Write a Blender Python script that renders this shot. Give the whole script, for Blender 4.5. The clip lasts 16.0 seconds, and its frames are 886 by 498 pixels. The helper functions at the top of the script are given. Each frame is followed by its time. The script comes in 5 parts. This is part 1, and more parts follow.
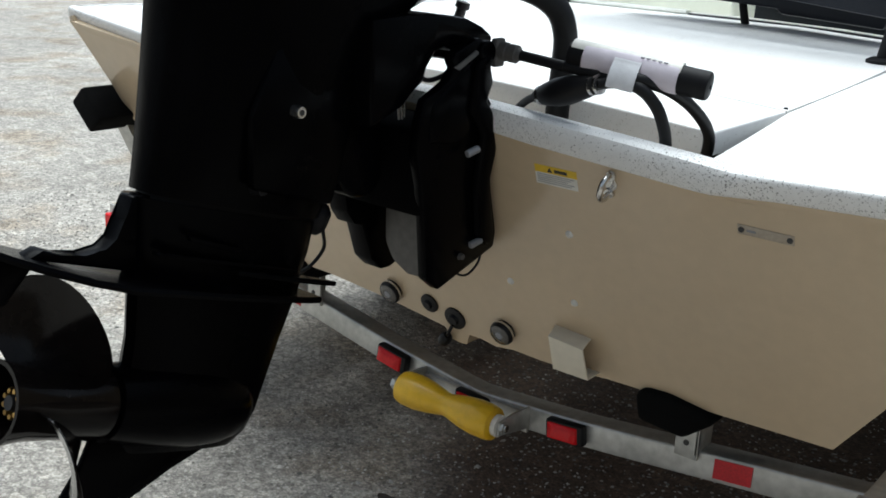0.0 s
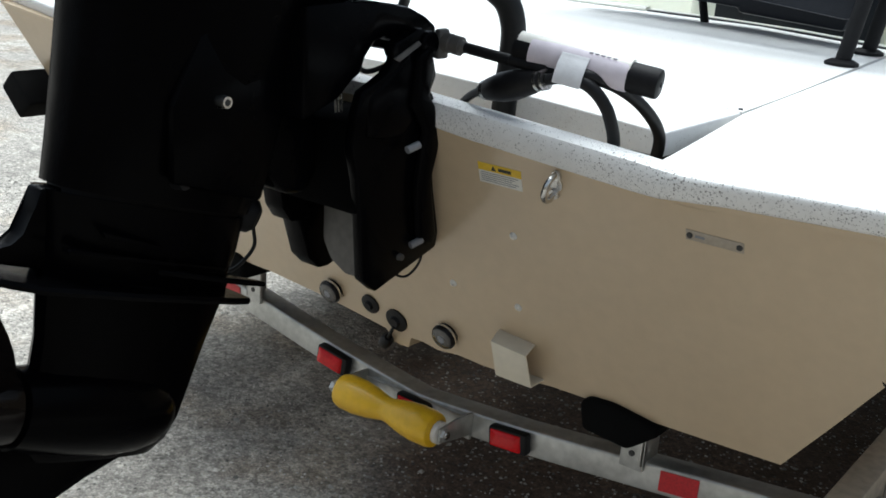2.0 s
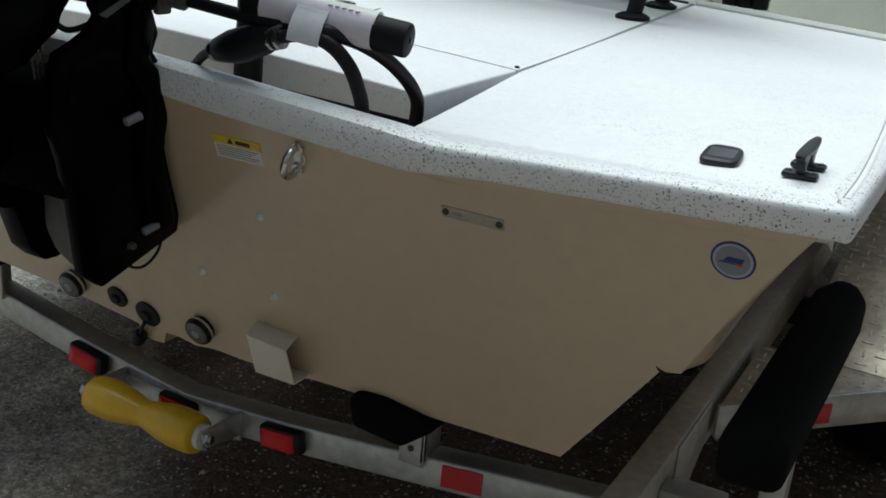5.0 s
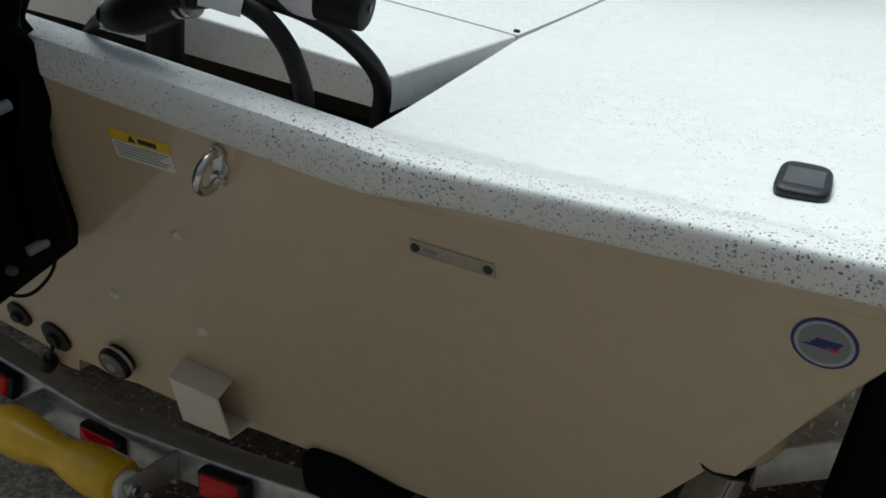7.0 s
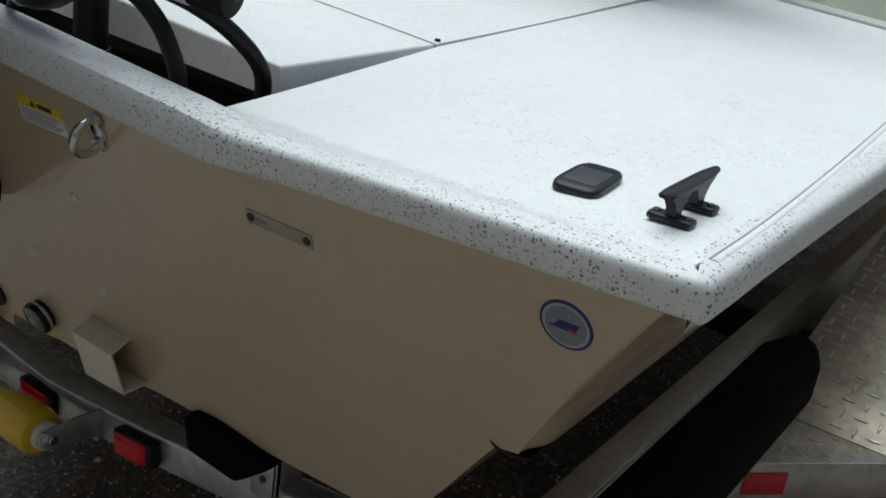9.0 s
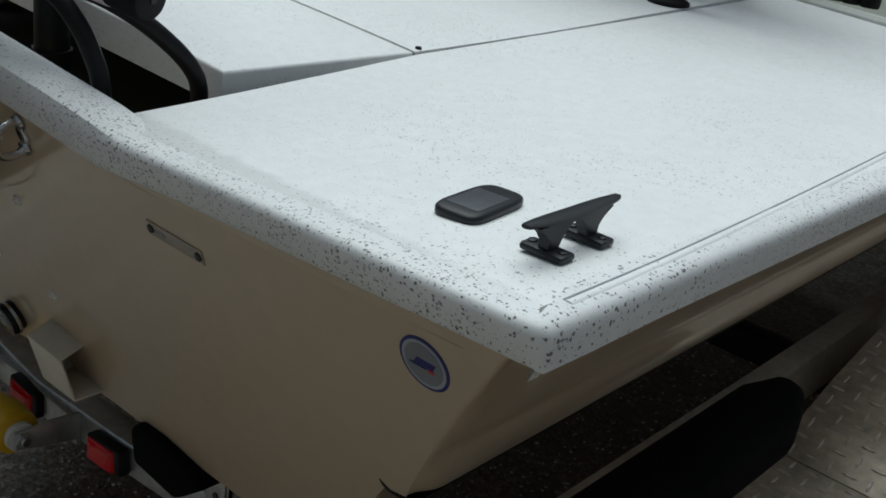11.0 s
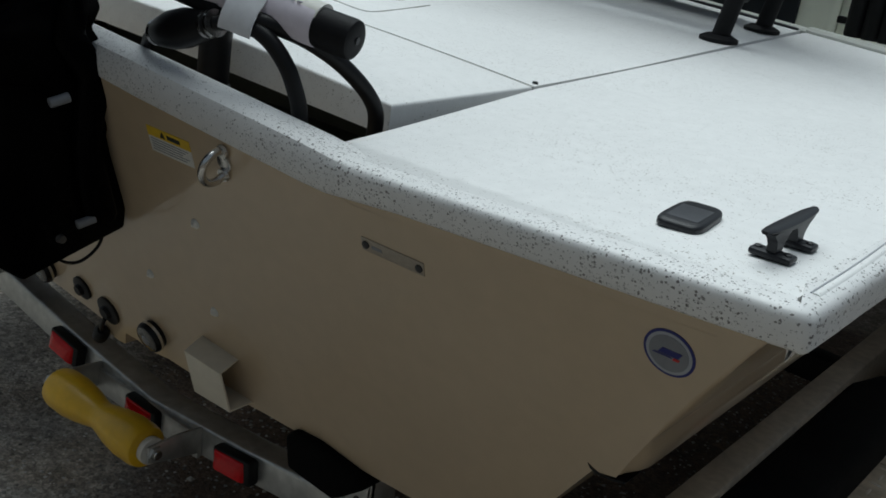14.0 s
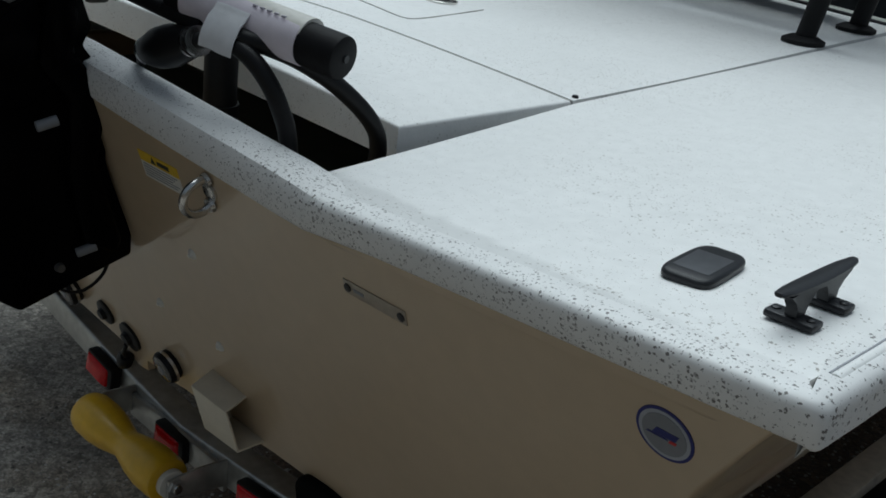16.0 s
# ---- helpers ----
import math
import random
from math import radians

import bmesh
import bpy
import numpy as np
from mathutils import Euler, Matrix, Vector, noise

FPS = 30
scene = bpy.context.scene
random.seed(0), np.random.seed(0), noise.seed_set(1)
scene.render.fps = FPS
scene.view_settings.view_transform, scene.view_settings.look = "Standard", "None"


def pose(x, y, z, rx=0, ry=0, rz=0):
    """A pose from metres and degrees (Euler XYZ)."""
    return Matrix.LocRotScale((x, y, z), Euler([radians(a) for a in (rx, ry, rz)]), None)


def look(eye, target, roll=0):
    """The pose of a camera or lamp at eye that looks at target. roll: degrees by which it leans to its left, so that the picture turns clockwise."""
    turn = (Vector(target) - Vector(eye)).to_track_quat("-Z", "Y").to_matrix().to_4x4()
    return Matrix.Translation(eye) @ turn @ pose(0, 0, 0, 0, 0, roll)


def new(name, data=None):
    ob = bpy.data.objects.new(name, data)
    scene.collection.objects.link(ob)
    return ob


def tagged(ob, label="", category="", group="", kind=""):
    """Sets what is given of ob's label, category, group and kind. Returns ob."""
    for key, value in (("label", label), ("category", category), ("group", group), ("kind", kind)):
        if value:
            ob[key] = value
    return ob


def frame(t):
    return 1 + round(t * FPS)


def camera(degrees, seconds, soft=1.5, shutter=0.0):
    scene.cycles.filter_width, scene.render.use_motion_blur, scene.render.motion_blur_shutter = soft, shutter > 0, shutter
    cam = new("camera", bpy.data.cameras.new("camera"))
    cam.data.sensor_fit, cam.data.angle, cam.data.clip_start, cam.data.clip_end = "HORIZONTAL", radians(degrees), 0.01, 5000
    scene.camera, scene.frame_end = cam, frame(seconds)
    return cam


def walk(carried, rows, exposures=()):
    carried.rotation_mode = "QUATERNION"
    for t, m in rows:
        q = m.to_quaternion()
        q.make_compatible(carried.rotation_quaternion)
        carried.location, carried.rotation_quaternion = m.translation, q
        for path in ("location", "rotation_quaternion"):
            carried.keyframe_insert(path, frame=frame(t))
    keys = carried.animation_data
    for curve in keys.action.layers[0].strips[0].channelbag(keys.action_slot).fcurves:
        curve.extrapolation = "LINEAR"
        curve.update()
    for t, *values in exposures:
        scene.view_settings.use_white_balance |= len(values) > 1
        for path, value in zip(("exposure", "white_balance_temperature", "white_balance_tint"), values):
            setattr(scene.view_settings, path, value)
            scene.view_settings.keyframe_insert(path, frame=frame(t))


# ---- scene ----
cam = camera(46.0, 16.0, soft=1.7)
PATH = [
    (0.0, look((1.1734, -1.4826, 1.2710), (-0.0221, -0.0022, 0.6551), 2.77)),
    (0.5, look((1.1624, -1.4889, 1.2529), (-0.0710, -0.0571, 0.5982), 2.92)),
    (1.0, look((1.1613, -1.4854, 1.2536), (-0.0754, -0.0378, 0.6412), 3.52)),
    (1.5, look((1.1605, -1.4534, 1.2619), (-0.0020, 0.0656, 0.6778), 4.44)),
    (2.0, look((1.1547, -1.3960, 1.2598), (0.0161, 0.1252, 0.6358), 4.41)),
    (2.5, look((1.1399, -1.3354, 1.2570), (0.0795, 0.2390, 0.6274), 4.98)),
    (3.0, look((1.1327, -1.2792, 1.2616), (0.1373, 0.3453, 0.6534), 4.70)),
    (3.5, look((1.1454, -1.2506, 1.2632), (0.1998, 0.4179, 0.6958), 5.82)),
    (4.0, look((1.1563, -1.2334, 1.2527), (0.2428, 0.4163, 0.5861), 5.79)),
    (4.5, look((1.1689, -1.2031, 1.2459), (0.2570, 0.4597, 0.6107), 4.27)),
    (4.7, look((1.1688, -1.1922, 1.2416), (0.2747, 0.4760, 0.5953), 4.62)),
    (6.8, look((0.9981, -0.8733, 1.2283), (0.1782, 0.7761, 0.4491), 5.26)),
    (7.0, look((1.0099, -0.8414, 1.2200), (0.1703, 0.7941, 0.4325), 5.59)),
    (7.5, look((1.0478, -0.7881, 1.2290), (0.1241, 0.7864, 0.4120), 5.11)),
    (8.0, look((1.0816, -0.7629, 1.1954), (0.1304, 0.7757, 0.3422), 6.82)),
    (8.5, look((1.1443, -0.7853, 1.2198), (0.1846, 0.7994, 0.4664), 6.91)),
    (8.7, look((1.1898, -0.7996, 1.2283), (0.2422, 0.7944, 0.4793), 8.19)),
    (10.8, look((1.3629, -0.6278, 1.2416), (0.2012, 0.7992, 0.4581), 8.19)),
    (11.0, look((1.3551, -0.6200, 1.2466), (0.2049, 0.8225, 0.4745), 8.61)),
    (11.5, look((1.3483, -0.6372, 1.2512), (0.1434, 0.7844, 0.5250), 8.47)),
    (12.0, look((1.3346, -0.6774, 1.2473), (0.1816, 0.7887, 0.5254), 8.91)),
    (12.5, look((1.3096, -0.7234, 1.2412), (0.1794, 0.7473, 0.4930), 8.37)),
    (13.0, look((1.2744, -0.7791, 1.2321), (0.1578, 0.6960, 0.4721), 7.48)),
    (13.5, look((1.2585, -0.8274, 1.2298), (0.1589, 0.6729, 0.4949), 8.16)),
    (14.0, look((1.2527, -0.8615, 1.2383), (0.1490, 0.6524, 0.5385), 8.82)),
    (14.5, look((1.2501, -0.8608, 1.2420), (0.0979, 0.6209, 0.5515), 8.61)),
    (15.0, look((1.2507, -0.8035, 1.2362), (0.0528, 0.6193, 0.5010), 7.27)),
    (15.5, look((1.2539, -0.7415, 1.2494), (0.0384, 0.6548, 0.4923), 6.92)),
    (16.0, look((1.2542, -0.6887, 1.2505), (-0.0077, 0.6785, 0.5168), 6.88)),
]
EXPOSURES = [(0.0, 0.97, 5850, 3), (0.5, 1.29, 5850, 3), (1.0, 1.31, 5850, 3), (2.0, 1.15, 5850, 3), (3.0, 0.59, 5780, 1), (3.5, 0.25, 5780, 0), (4.0, -0.02, 5780, 0), (4.5, 0.15, 5780, 0), (7.0, 0.06, 5890, 0), (7.5, -0.05, 5850, 0), (8.0, 0.25, 5900, 0), (8.5, 0.09, 5820, 0), (11.0, -0.34, 5770, 0), (11.5, -0.58, 5680, 0), (12.0, -0.58, 5680, 0), (12.5, -0.58, 5680, 0), (13.0, -0.3, 5790, 0), (14.5, -0.31, 5790, 0), (15.5, -0.3, 5720, 0), (16.0, -0.42, 5680, 0)]
walk(cam, PATH, EXPOSURES)

# ---- light ----
world = bpy.data.worlds.new("sky")
scene.world = world
world.use_nodes = True
wn = world.node_tree
sky = wn.nodes.new("ShaderNodeTexSky")
sky.sky_type, sky.sun_disc = "NISHITA", False
sky.sun_elevation, sky.sun_rotation = radians(69.5), radians(-57.5)
sky.air_density, sky.dust_density, sky.ozone_density = 1.0, 4.0, 1.0
haze = wn.nodes.new("ShaderNodeHueSaturation")
haze.inputs["Saturation"].default_value = 0.35
wn.links.new(sky.outputs[0], haze.inputs["Color"])
wn.links.new(haze.outputs[0], wn.nodes["Background"].inputs[0])
wn.nodes["Background"].inputs[1].default_value = 0.069
sun = new("sun", bpy.data.lights.new("sun", "SUN"))
sun.data.energy, sun.data.angle, sun.data.color = 2.3, radians(60), (1.0, 0.975, 0.935)
sun.matrix_world = look((-2.2, 1.4, 7.0), (0, 0, 0))


# ---- materials ----
def material(name, colour, rough=0.5, metal=0.0, coat=0.0, grain=None, spots=None, bump=None, rvar=0.0, spec=None, fade=None):
    """grain: list of (scale, amount) noise on the colour; spots: (scale, threshold, colour, patch_scale); bump: (scale, strength, distance);
    fade: (y0, y1, share) thins the spots out from y0 to y1."""
    m = bpy.data.materials.new(name)
    m.use_nodes = True
    t = m.node_tree
    b = t.nodes["Principled BSDF"]
    b.inputs["Roughness"].default_value = rough
    b.inputs["Metallic"].default_value = metal
    b.inputs["Coat Weight"].default_value = coat
    b.inputs["Coat Roughness"].default_value = 0.08
    if spec is not None:
        b.inputs["Specular IOR Level"].default_value = spec
    co = t.nodes.new("ShaderNodeTexCoord")
    rgb = t.nodes.new("ShaderNodeRGB")
    rgb.outputs[0].default_value = (*colour, 1)
    last = rgb.outputs[0]
    for scale, amount in grain or ((6, 0.08), (90, 0.06)):
        n = t.nodes.new("ShaderNodeTexNoise")
        n.inputs["Scale"].default_value, n.inputs["Detail"].default_value = scale, 5
        t.links.new(co.outputs["Object"], n.inputs["Vector"])
        mp = t.nodes.new("ShaderNodeMapRange")
        mp.inputs["From Min"].default_value, mp.inputs["From Max"].default_value = 0.3, 0.7
        mp.inputs["To Min"].default_value, mp.inputs["To Max"].default_value = 1 - amount, 1 + amount
        t.links.new(n.outputs["Fac"], mp.inputs["Value"])
        mx = t.nodes.new("ShaderNodeMix")
        mx.data_type, mx.blend_type = "RGBA", "MULTIPLY"
        mx.inputs["Factor"].default_value = 1
        t.links.new(last, mx.inputs["A"])
        t.links.new(mp.outputs[0], mx.inputs["B"])
        last = mx.outputs["Result"]
    for scale, thr, col, patch in spots or ():
        v = t.nodes.new("ShaderNodeTexVoronoi")
        v.inputs["Scale"].default_value = scale
        warp = t.nodes.new("ShaderNodeTexNoise")
        warp.inputs["Scale"].default_value = scale * 1.7
        t.links.new(co.outputs["Object"], warp.inputs["Vector"])
        add = t.nodes.new("ShaderNodeMix")
        add.data_type, add.blend_type = "RGBA", "LINEAR_LIGHT"
        add.inputs["Factor"].default_value = 0.6 / scale
        t.links.new(co.outputs["Object"], add.inputs["A"])
        t.links.new(warp.outputs["Color"], add.inputs["B"])
        t.links.new(add.outputs["Result"], v.inputs["Vector"])
        sep = t.nodes.new("ShaderNodeSeparateColor")
        t.links.new(v.outputs["Color"], sep.inputs[0])
        size = t.nodes.new("ShaderNodeMapRange")
        size.inputs["From Min"].default_value, size.inputs["From Max"].default_value = 0.35, 1.0
        size.inputs["To Min"].default_value, size.inputs["To Max"].default_value = -0.1, thr
        t.links.new(sep.outputs[0], size.inputs["Value"])
        pn = t.nodes.new("ShaderNodeTexNoise")
        pn.inputs["Scale"].default_value = patch
        t.links.new(co.outputs["Object"], pn.inputs["Vector"])
        pm = t.nodes.new("ShaderNodeMapRange")
        pm.inputs["From Min"].default_value, pm.inputs["From Max"].default_value = 0.35, 0.62
        pm.inputs["To Min"].default_value, pm.inputs["To Max"].default_value = 0.45, 1.0
        t.links.new(pn.outputs["Fac"], pm.inputs["Value"])
        mul = t.nodes.new("ShaderNodeMath")
        mul.operation = "MULTIPLY"
        t.links.new(size.outputs[0], mul.inputs[0])
        t.links.new(pm.outputs[0], mul.inputs[1])
        limit = mul.outputs[0]
        if fade:
            axes = t.nodes.new("ShaderNodeSeparateXYZ")
            t.links.new(co.outputs["Object"], axes.inputs[0])
            fm = t.nodes.new("ShaderNodeMapRange")
            fm.inputs["From Min"].default_value, fm.inputs["From Max"].default_value = fade[0], fade[1]
            fm.inputs["To Min"].default_value, fm.inputs["To Max"].default_value = 1.0, fade[2]
            t.links.new(axes.outputs["Y"], fm.inputs["Value"])
            fx = t.nodes.new("ShaderNodeMath")
            fx.operation = "MULTIPLY"
            t.links.new(limit, fx.inputs[0])
            t.links.new(fm.outputs[0], fx.inputs[1])
            limit = fx.outputs[0]
        les = t.nodes.new("ShaderNodeMath")
        les.operation = "LESS_THAN"
        t.links.new(v.outputs["Distance"], les.inputs[0])
        t.links.new(limit, les.inputs[1])
        mx = t.nodes.new("ShaderNodeMix")
        mx.data_type = "RGBA"
        t.links.new(les.outputs[0], mx.inputs["Factor"])
        t.links.new(last, mx.inputs["A"])
        mx.inputs["B"].default_value = (*col, 1)
        last = mx.outputs["Result"]
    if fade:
        # the border aft of the non-skid field is a little greyer, along a ragged line
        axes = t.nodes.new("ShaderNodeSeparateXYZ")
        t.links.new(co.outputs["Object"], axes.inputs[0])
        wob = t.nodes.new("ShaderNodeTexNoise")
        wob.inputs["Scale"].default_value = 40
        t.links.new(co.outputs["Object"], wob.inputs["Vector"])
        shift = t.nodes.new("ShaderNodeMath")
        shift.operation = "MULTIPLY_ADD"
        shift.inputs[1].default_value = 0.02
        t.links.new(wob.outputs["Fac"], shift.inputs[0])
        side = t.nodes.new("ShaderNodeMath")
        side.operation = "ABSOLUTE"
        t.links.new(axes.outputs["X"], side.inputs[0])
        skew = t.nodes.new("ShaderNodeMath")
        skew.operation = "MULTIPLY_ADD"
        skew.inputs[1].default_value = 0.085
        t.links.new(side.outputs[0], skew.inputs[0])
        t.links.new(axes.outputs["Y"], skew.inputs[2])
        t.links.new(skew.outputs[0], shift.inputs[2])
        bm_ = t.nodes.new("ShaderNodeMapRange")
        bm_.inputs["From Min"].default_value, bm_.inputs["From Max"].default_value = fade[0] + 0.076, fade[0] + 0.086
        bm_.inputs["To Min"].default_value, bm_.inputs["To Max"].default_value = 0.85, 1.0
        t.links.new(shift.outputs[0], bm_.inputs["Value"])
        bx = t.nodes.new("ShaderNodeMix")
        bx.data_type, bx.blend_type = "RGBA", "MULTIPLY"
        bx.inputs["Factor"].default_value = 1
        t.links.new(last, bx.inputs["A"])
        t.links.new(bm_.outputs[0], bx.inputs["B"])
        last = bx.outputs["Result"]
    t.links.new(last, b.inputs["Base Color"])
    if rvar:
        n = t.nodes.new("ShaderNodeTexNoise")
        n.inputs["Scale"].default_value = 14
        t.links.new(co.outputs["Object"], n.inputs["Vector"])
        mp = t.nodes.new("ShaderNodeMapRange")
        mp.inputs["To Min"].default_value, mp.inputs["To Max"].default_value = rough - rvar, rough + rvar
        t.links.new(n.outputs["Fac"], mp.inputs["Value"])
        t.links.new(mp.outputs[0], b.inputs["Roughness"])
    if bump:
        n = t.nodes.new("ShaderNodeTexNoise")
        n.inputs["Scale"].default_value, n.inputs["Detail"].default_value = bump[0], 6
        t.links.new(co.outputs["Object"], n.inputs["Vector"])
        bp = t.nodes.new("ShaderNodeBump")
        bp.inputs["Strength"].default_value, bp.inputs["Distance"].default_value = bump[1], bump[2]
        t.links.new(n.outputs["Fac"], bp.inputs["Height"])
        t.links.new(bp.outputs[0], b.inputs["Normal"])
    return m


CREAM = material("cream_gelcoat", (0.545, 0.426, 0.281), 0.32, coat=0.7, grain=((2.5, 0.05), (40, 0.03)), rvar=0.08)
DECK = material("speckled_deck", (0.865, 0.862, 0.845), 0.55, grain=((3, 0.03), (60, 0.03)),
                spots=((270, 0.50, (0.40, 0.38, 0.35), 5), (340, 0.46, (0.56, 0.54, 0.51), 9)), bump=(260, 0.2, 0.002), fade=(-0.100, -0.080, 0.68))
RIM = material("speckled_rim", (0.83, 0.825, 0.81), 0.5, grain=((4, 0.04), (60, 0.03)),
               spots=((310, 0.52, (0.19, 0.18, 0.17), 4), (420, 0.50, (0.44, 0.43, 0.42), 6)))
WHITE = material("white_gelcoat", (0.78, 0.79, 0.72), 0.35, grain=((3, 0.04), (50, 0.02)), coat=0.2)
BLACK = material("black_paint", (0.0015, 0.0015, 0.0019), 0.24, grain=((4, 0.2), (70, 0.15)), rvar=0.08, spec=0.03)
MATT = material("matt_black", (0.006, 0.006, 0.007), 0.6, spec=0.2, grain=((8, 0.2), (120, 0.2)), bump=(300, 0.15, 0.001))
DULL = material("dull_black_casting", (0.002, 0.002, 0.0022), 0.85, spec=0.03, grain=((8, 0.2), (120, 0.2)))
RUBBER = material("black_rubber", (0.007, 0.007, 0.008), 0.45, spec=0.25, grain=((10, 0.2), (150, 0.15)))
PLASTIC = material("dark_grey_plastic", (0.016, 0.017, 0.020), 0.42, spec=0.35, grain=((10, 0.12), (200, 0.15)), bump=(500, 0.15, 0.0005))
CARPET = material("black_carpet", (0.003, 0.003, 0.003), 0.95, grain=((12, 0.3), (300, 0.4)), bump=(500, 0.6, 0.003), spec=0.1)
GALV = material("galvanised_steel", (0.50, 0.50, 0.48), 0.42, metal=0.75, grain=((7, 0.16), (55, 0.14)), rvar=0.14, bump=(80, 0.1, 0.001))
# besides dust, the tan puts the cream hull's reflection into the rail colour
RAIL = material("dusty_hull_tinted_rail", (0.50, 0.455, 0.375), 0.5, metal=0.3, grain=((6, 0.15), (60, 0.14)), rvar=0.12, bump=(80, 0.1, 0.001))
STEEL = material("polished_steel", (0.62, 0.61, 0.59), 0.26, metal=1.0, grain=((10, 0.05), (90, 0.05)), rvar=0.05)
PLATE = material("tread_plate_aluminium", (0.47, 0.415, 0.325), 0.38, metal=0.45, grain=((9, 0.3), (60, 0.2)), rvar=0.12)
# raised tread marks, paler than the plate they stand on
TREAD = material("pale_tread_marks", (0.66, 0.62, 0.55), 0.32, metal=0.6, grain=((20, 0.15), (120, 0.15)), rvar=0.08)
YELLOW = material("yellow_polyurethane", (0.72, 0.43, 0.009), 0.35, grain=((9, 0.1), (70, 0.06)), coat=0.1)
RED = material("red_lens", (0.62, 0.005, 0.009), 0.18, grain=((20, 0.12), (150, 0.1)), coat=0.08, spec=0.25)
REDTAPE = material("red_reflector_tape", (0.50, 0.012, 0.02), 0.35, grain=((60, 0.1), (240, 0.15)))
LENS = material("grey_glass_lens", (0.07, 0.064, 0.057), 0.12, grain=((40, 0.2), (200, 0.2)), coat=0.5)
PAPER = material("white_paper_wrap", (0.70, 0.64, 0.70), 0.7, grain=((12, 0.06), (60, 0.06)), bump=(25, 0.3, 0.004))
TAPE = material("white_tape", (0.74, 0.74, 0.76), 0.5, grain=((20, 0.05), (90, 0.04)), bump=(40, 0.3, 0.003))
NAVY = material("dark_navy_vinyl", (0.007, 0.009, 0.015), 0.5, spec=0.25, grain=((6, 0.15), (160, 0.12)), bump=(350, 0.2, 0.001))
BLUE = material("navy_blue_ink", (0.018, 0.022, 0.15), 0.4, grain=((30, 0.08), (120, 0.06)))
PALE = material("pale_grey_vinyl", (0.38, 0.39, 0.42), 0.4, grain=((20, 0.06), (120, 0.05)))
GREY = material("silver_grey_vinyl", (0.22, 0.225, 0.24), 0.4, grain=((20, 0.06), (120, 0.05)))
SIGNRED = material("red_ink", (0.50, 0.03, 0.03), 0.4, grain=((30, 0.08), (120, 0.06)))
SIGNYELLOW = material("yellow_ink", (0.75, 0.50, 0.03), 0.45, grain=((30, 0.05), (120, 0.05)))
SIGNWHITE = material("white_vinyl", (0.72, 0.70, 0.64), 0.45, grain=((30, 0.05), (120, 0.05)))
LENSPANEL = material("dark_lens_panel", (0.085, 0.088, 0.095), 0.3, grain=((20, 0.1), (120, 0.1)))
INK = material("dark_ink", (0.03, 0.03, 0.03), 0.5)
ALLOY = material("grey_anode", (0.09, 0.085, 0.08), 0.6, metal=0.3, grain=((8, 0.15), (70, 0.15)))
BRASS = material("brass", (0.55, 0.36, 0.12), 0.35, metal=1.0)
# greenish near-black: the shade inside the motor well is put into this colour
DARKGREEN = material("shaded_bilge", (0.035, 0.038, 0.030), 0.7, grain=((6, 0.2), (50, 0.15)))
SEAM = material("pale_grey_sealant", (0.30, 0.29, 0.27), 0.6, grain=((12, 0.15), (90, 0.1)))
COVER = material("pale_cream_plastic", (0.71, 0.645, 0.515), 0.4, grain=((6, 0.05), (60, 0.04)), rvar=0.06)
TANPLATE = material("tarnished_tan_plate", (0.40, 0.345, 0.275), 0.4, metal=0.2, grain=((20, 0.1), (150, 0.08)))
LEAF = material("dry_leaf", (0.035, 0.024, 0.016), 0.7, grain=((30, 0.25), (160, 0.2)))
FAINT = material("faint_pencil", (0.50, 0.47, 0.55), 0.6, grain=((60, 0.1), (200, 0.1)))
PROPEDGE = material("worn_propeller", (0.005, 0.004, 0.0038), 0.14, grain=((5, 0.2), (60, 0.2)), spec=0.16)


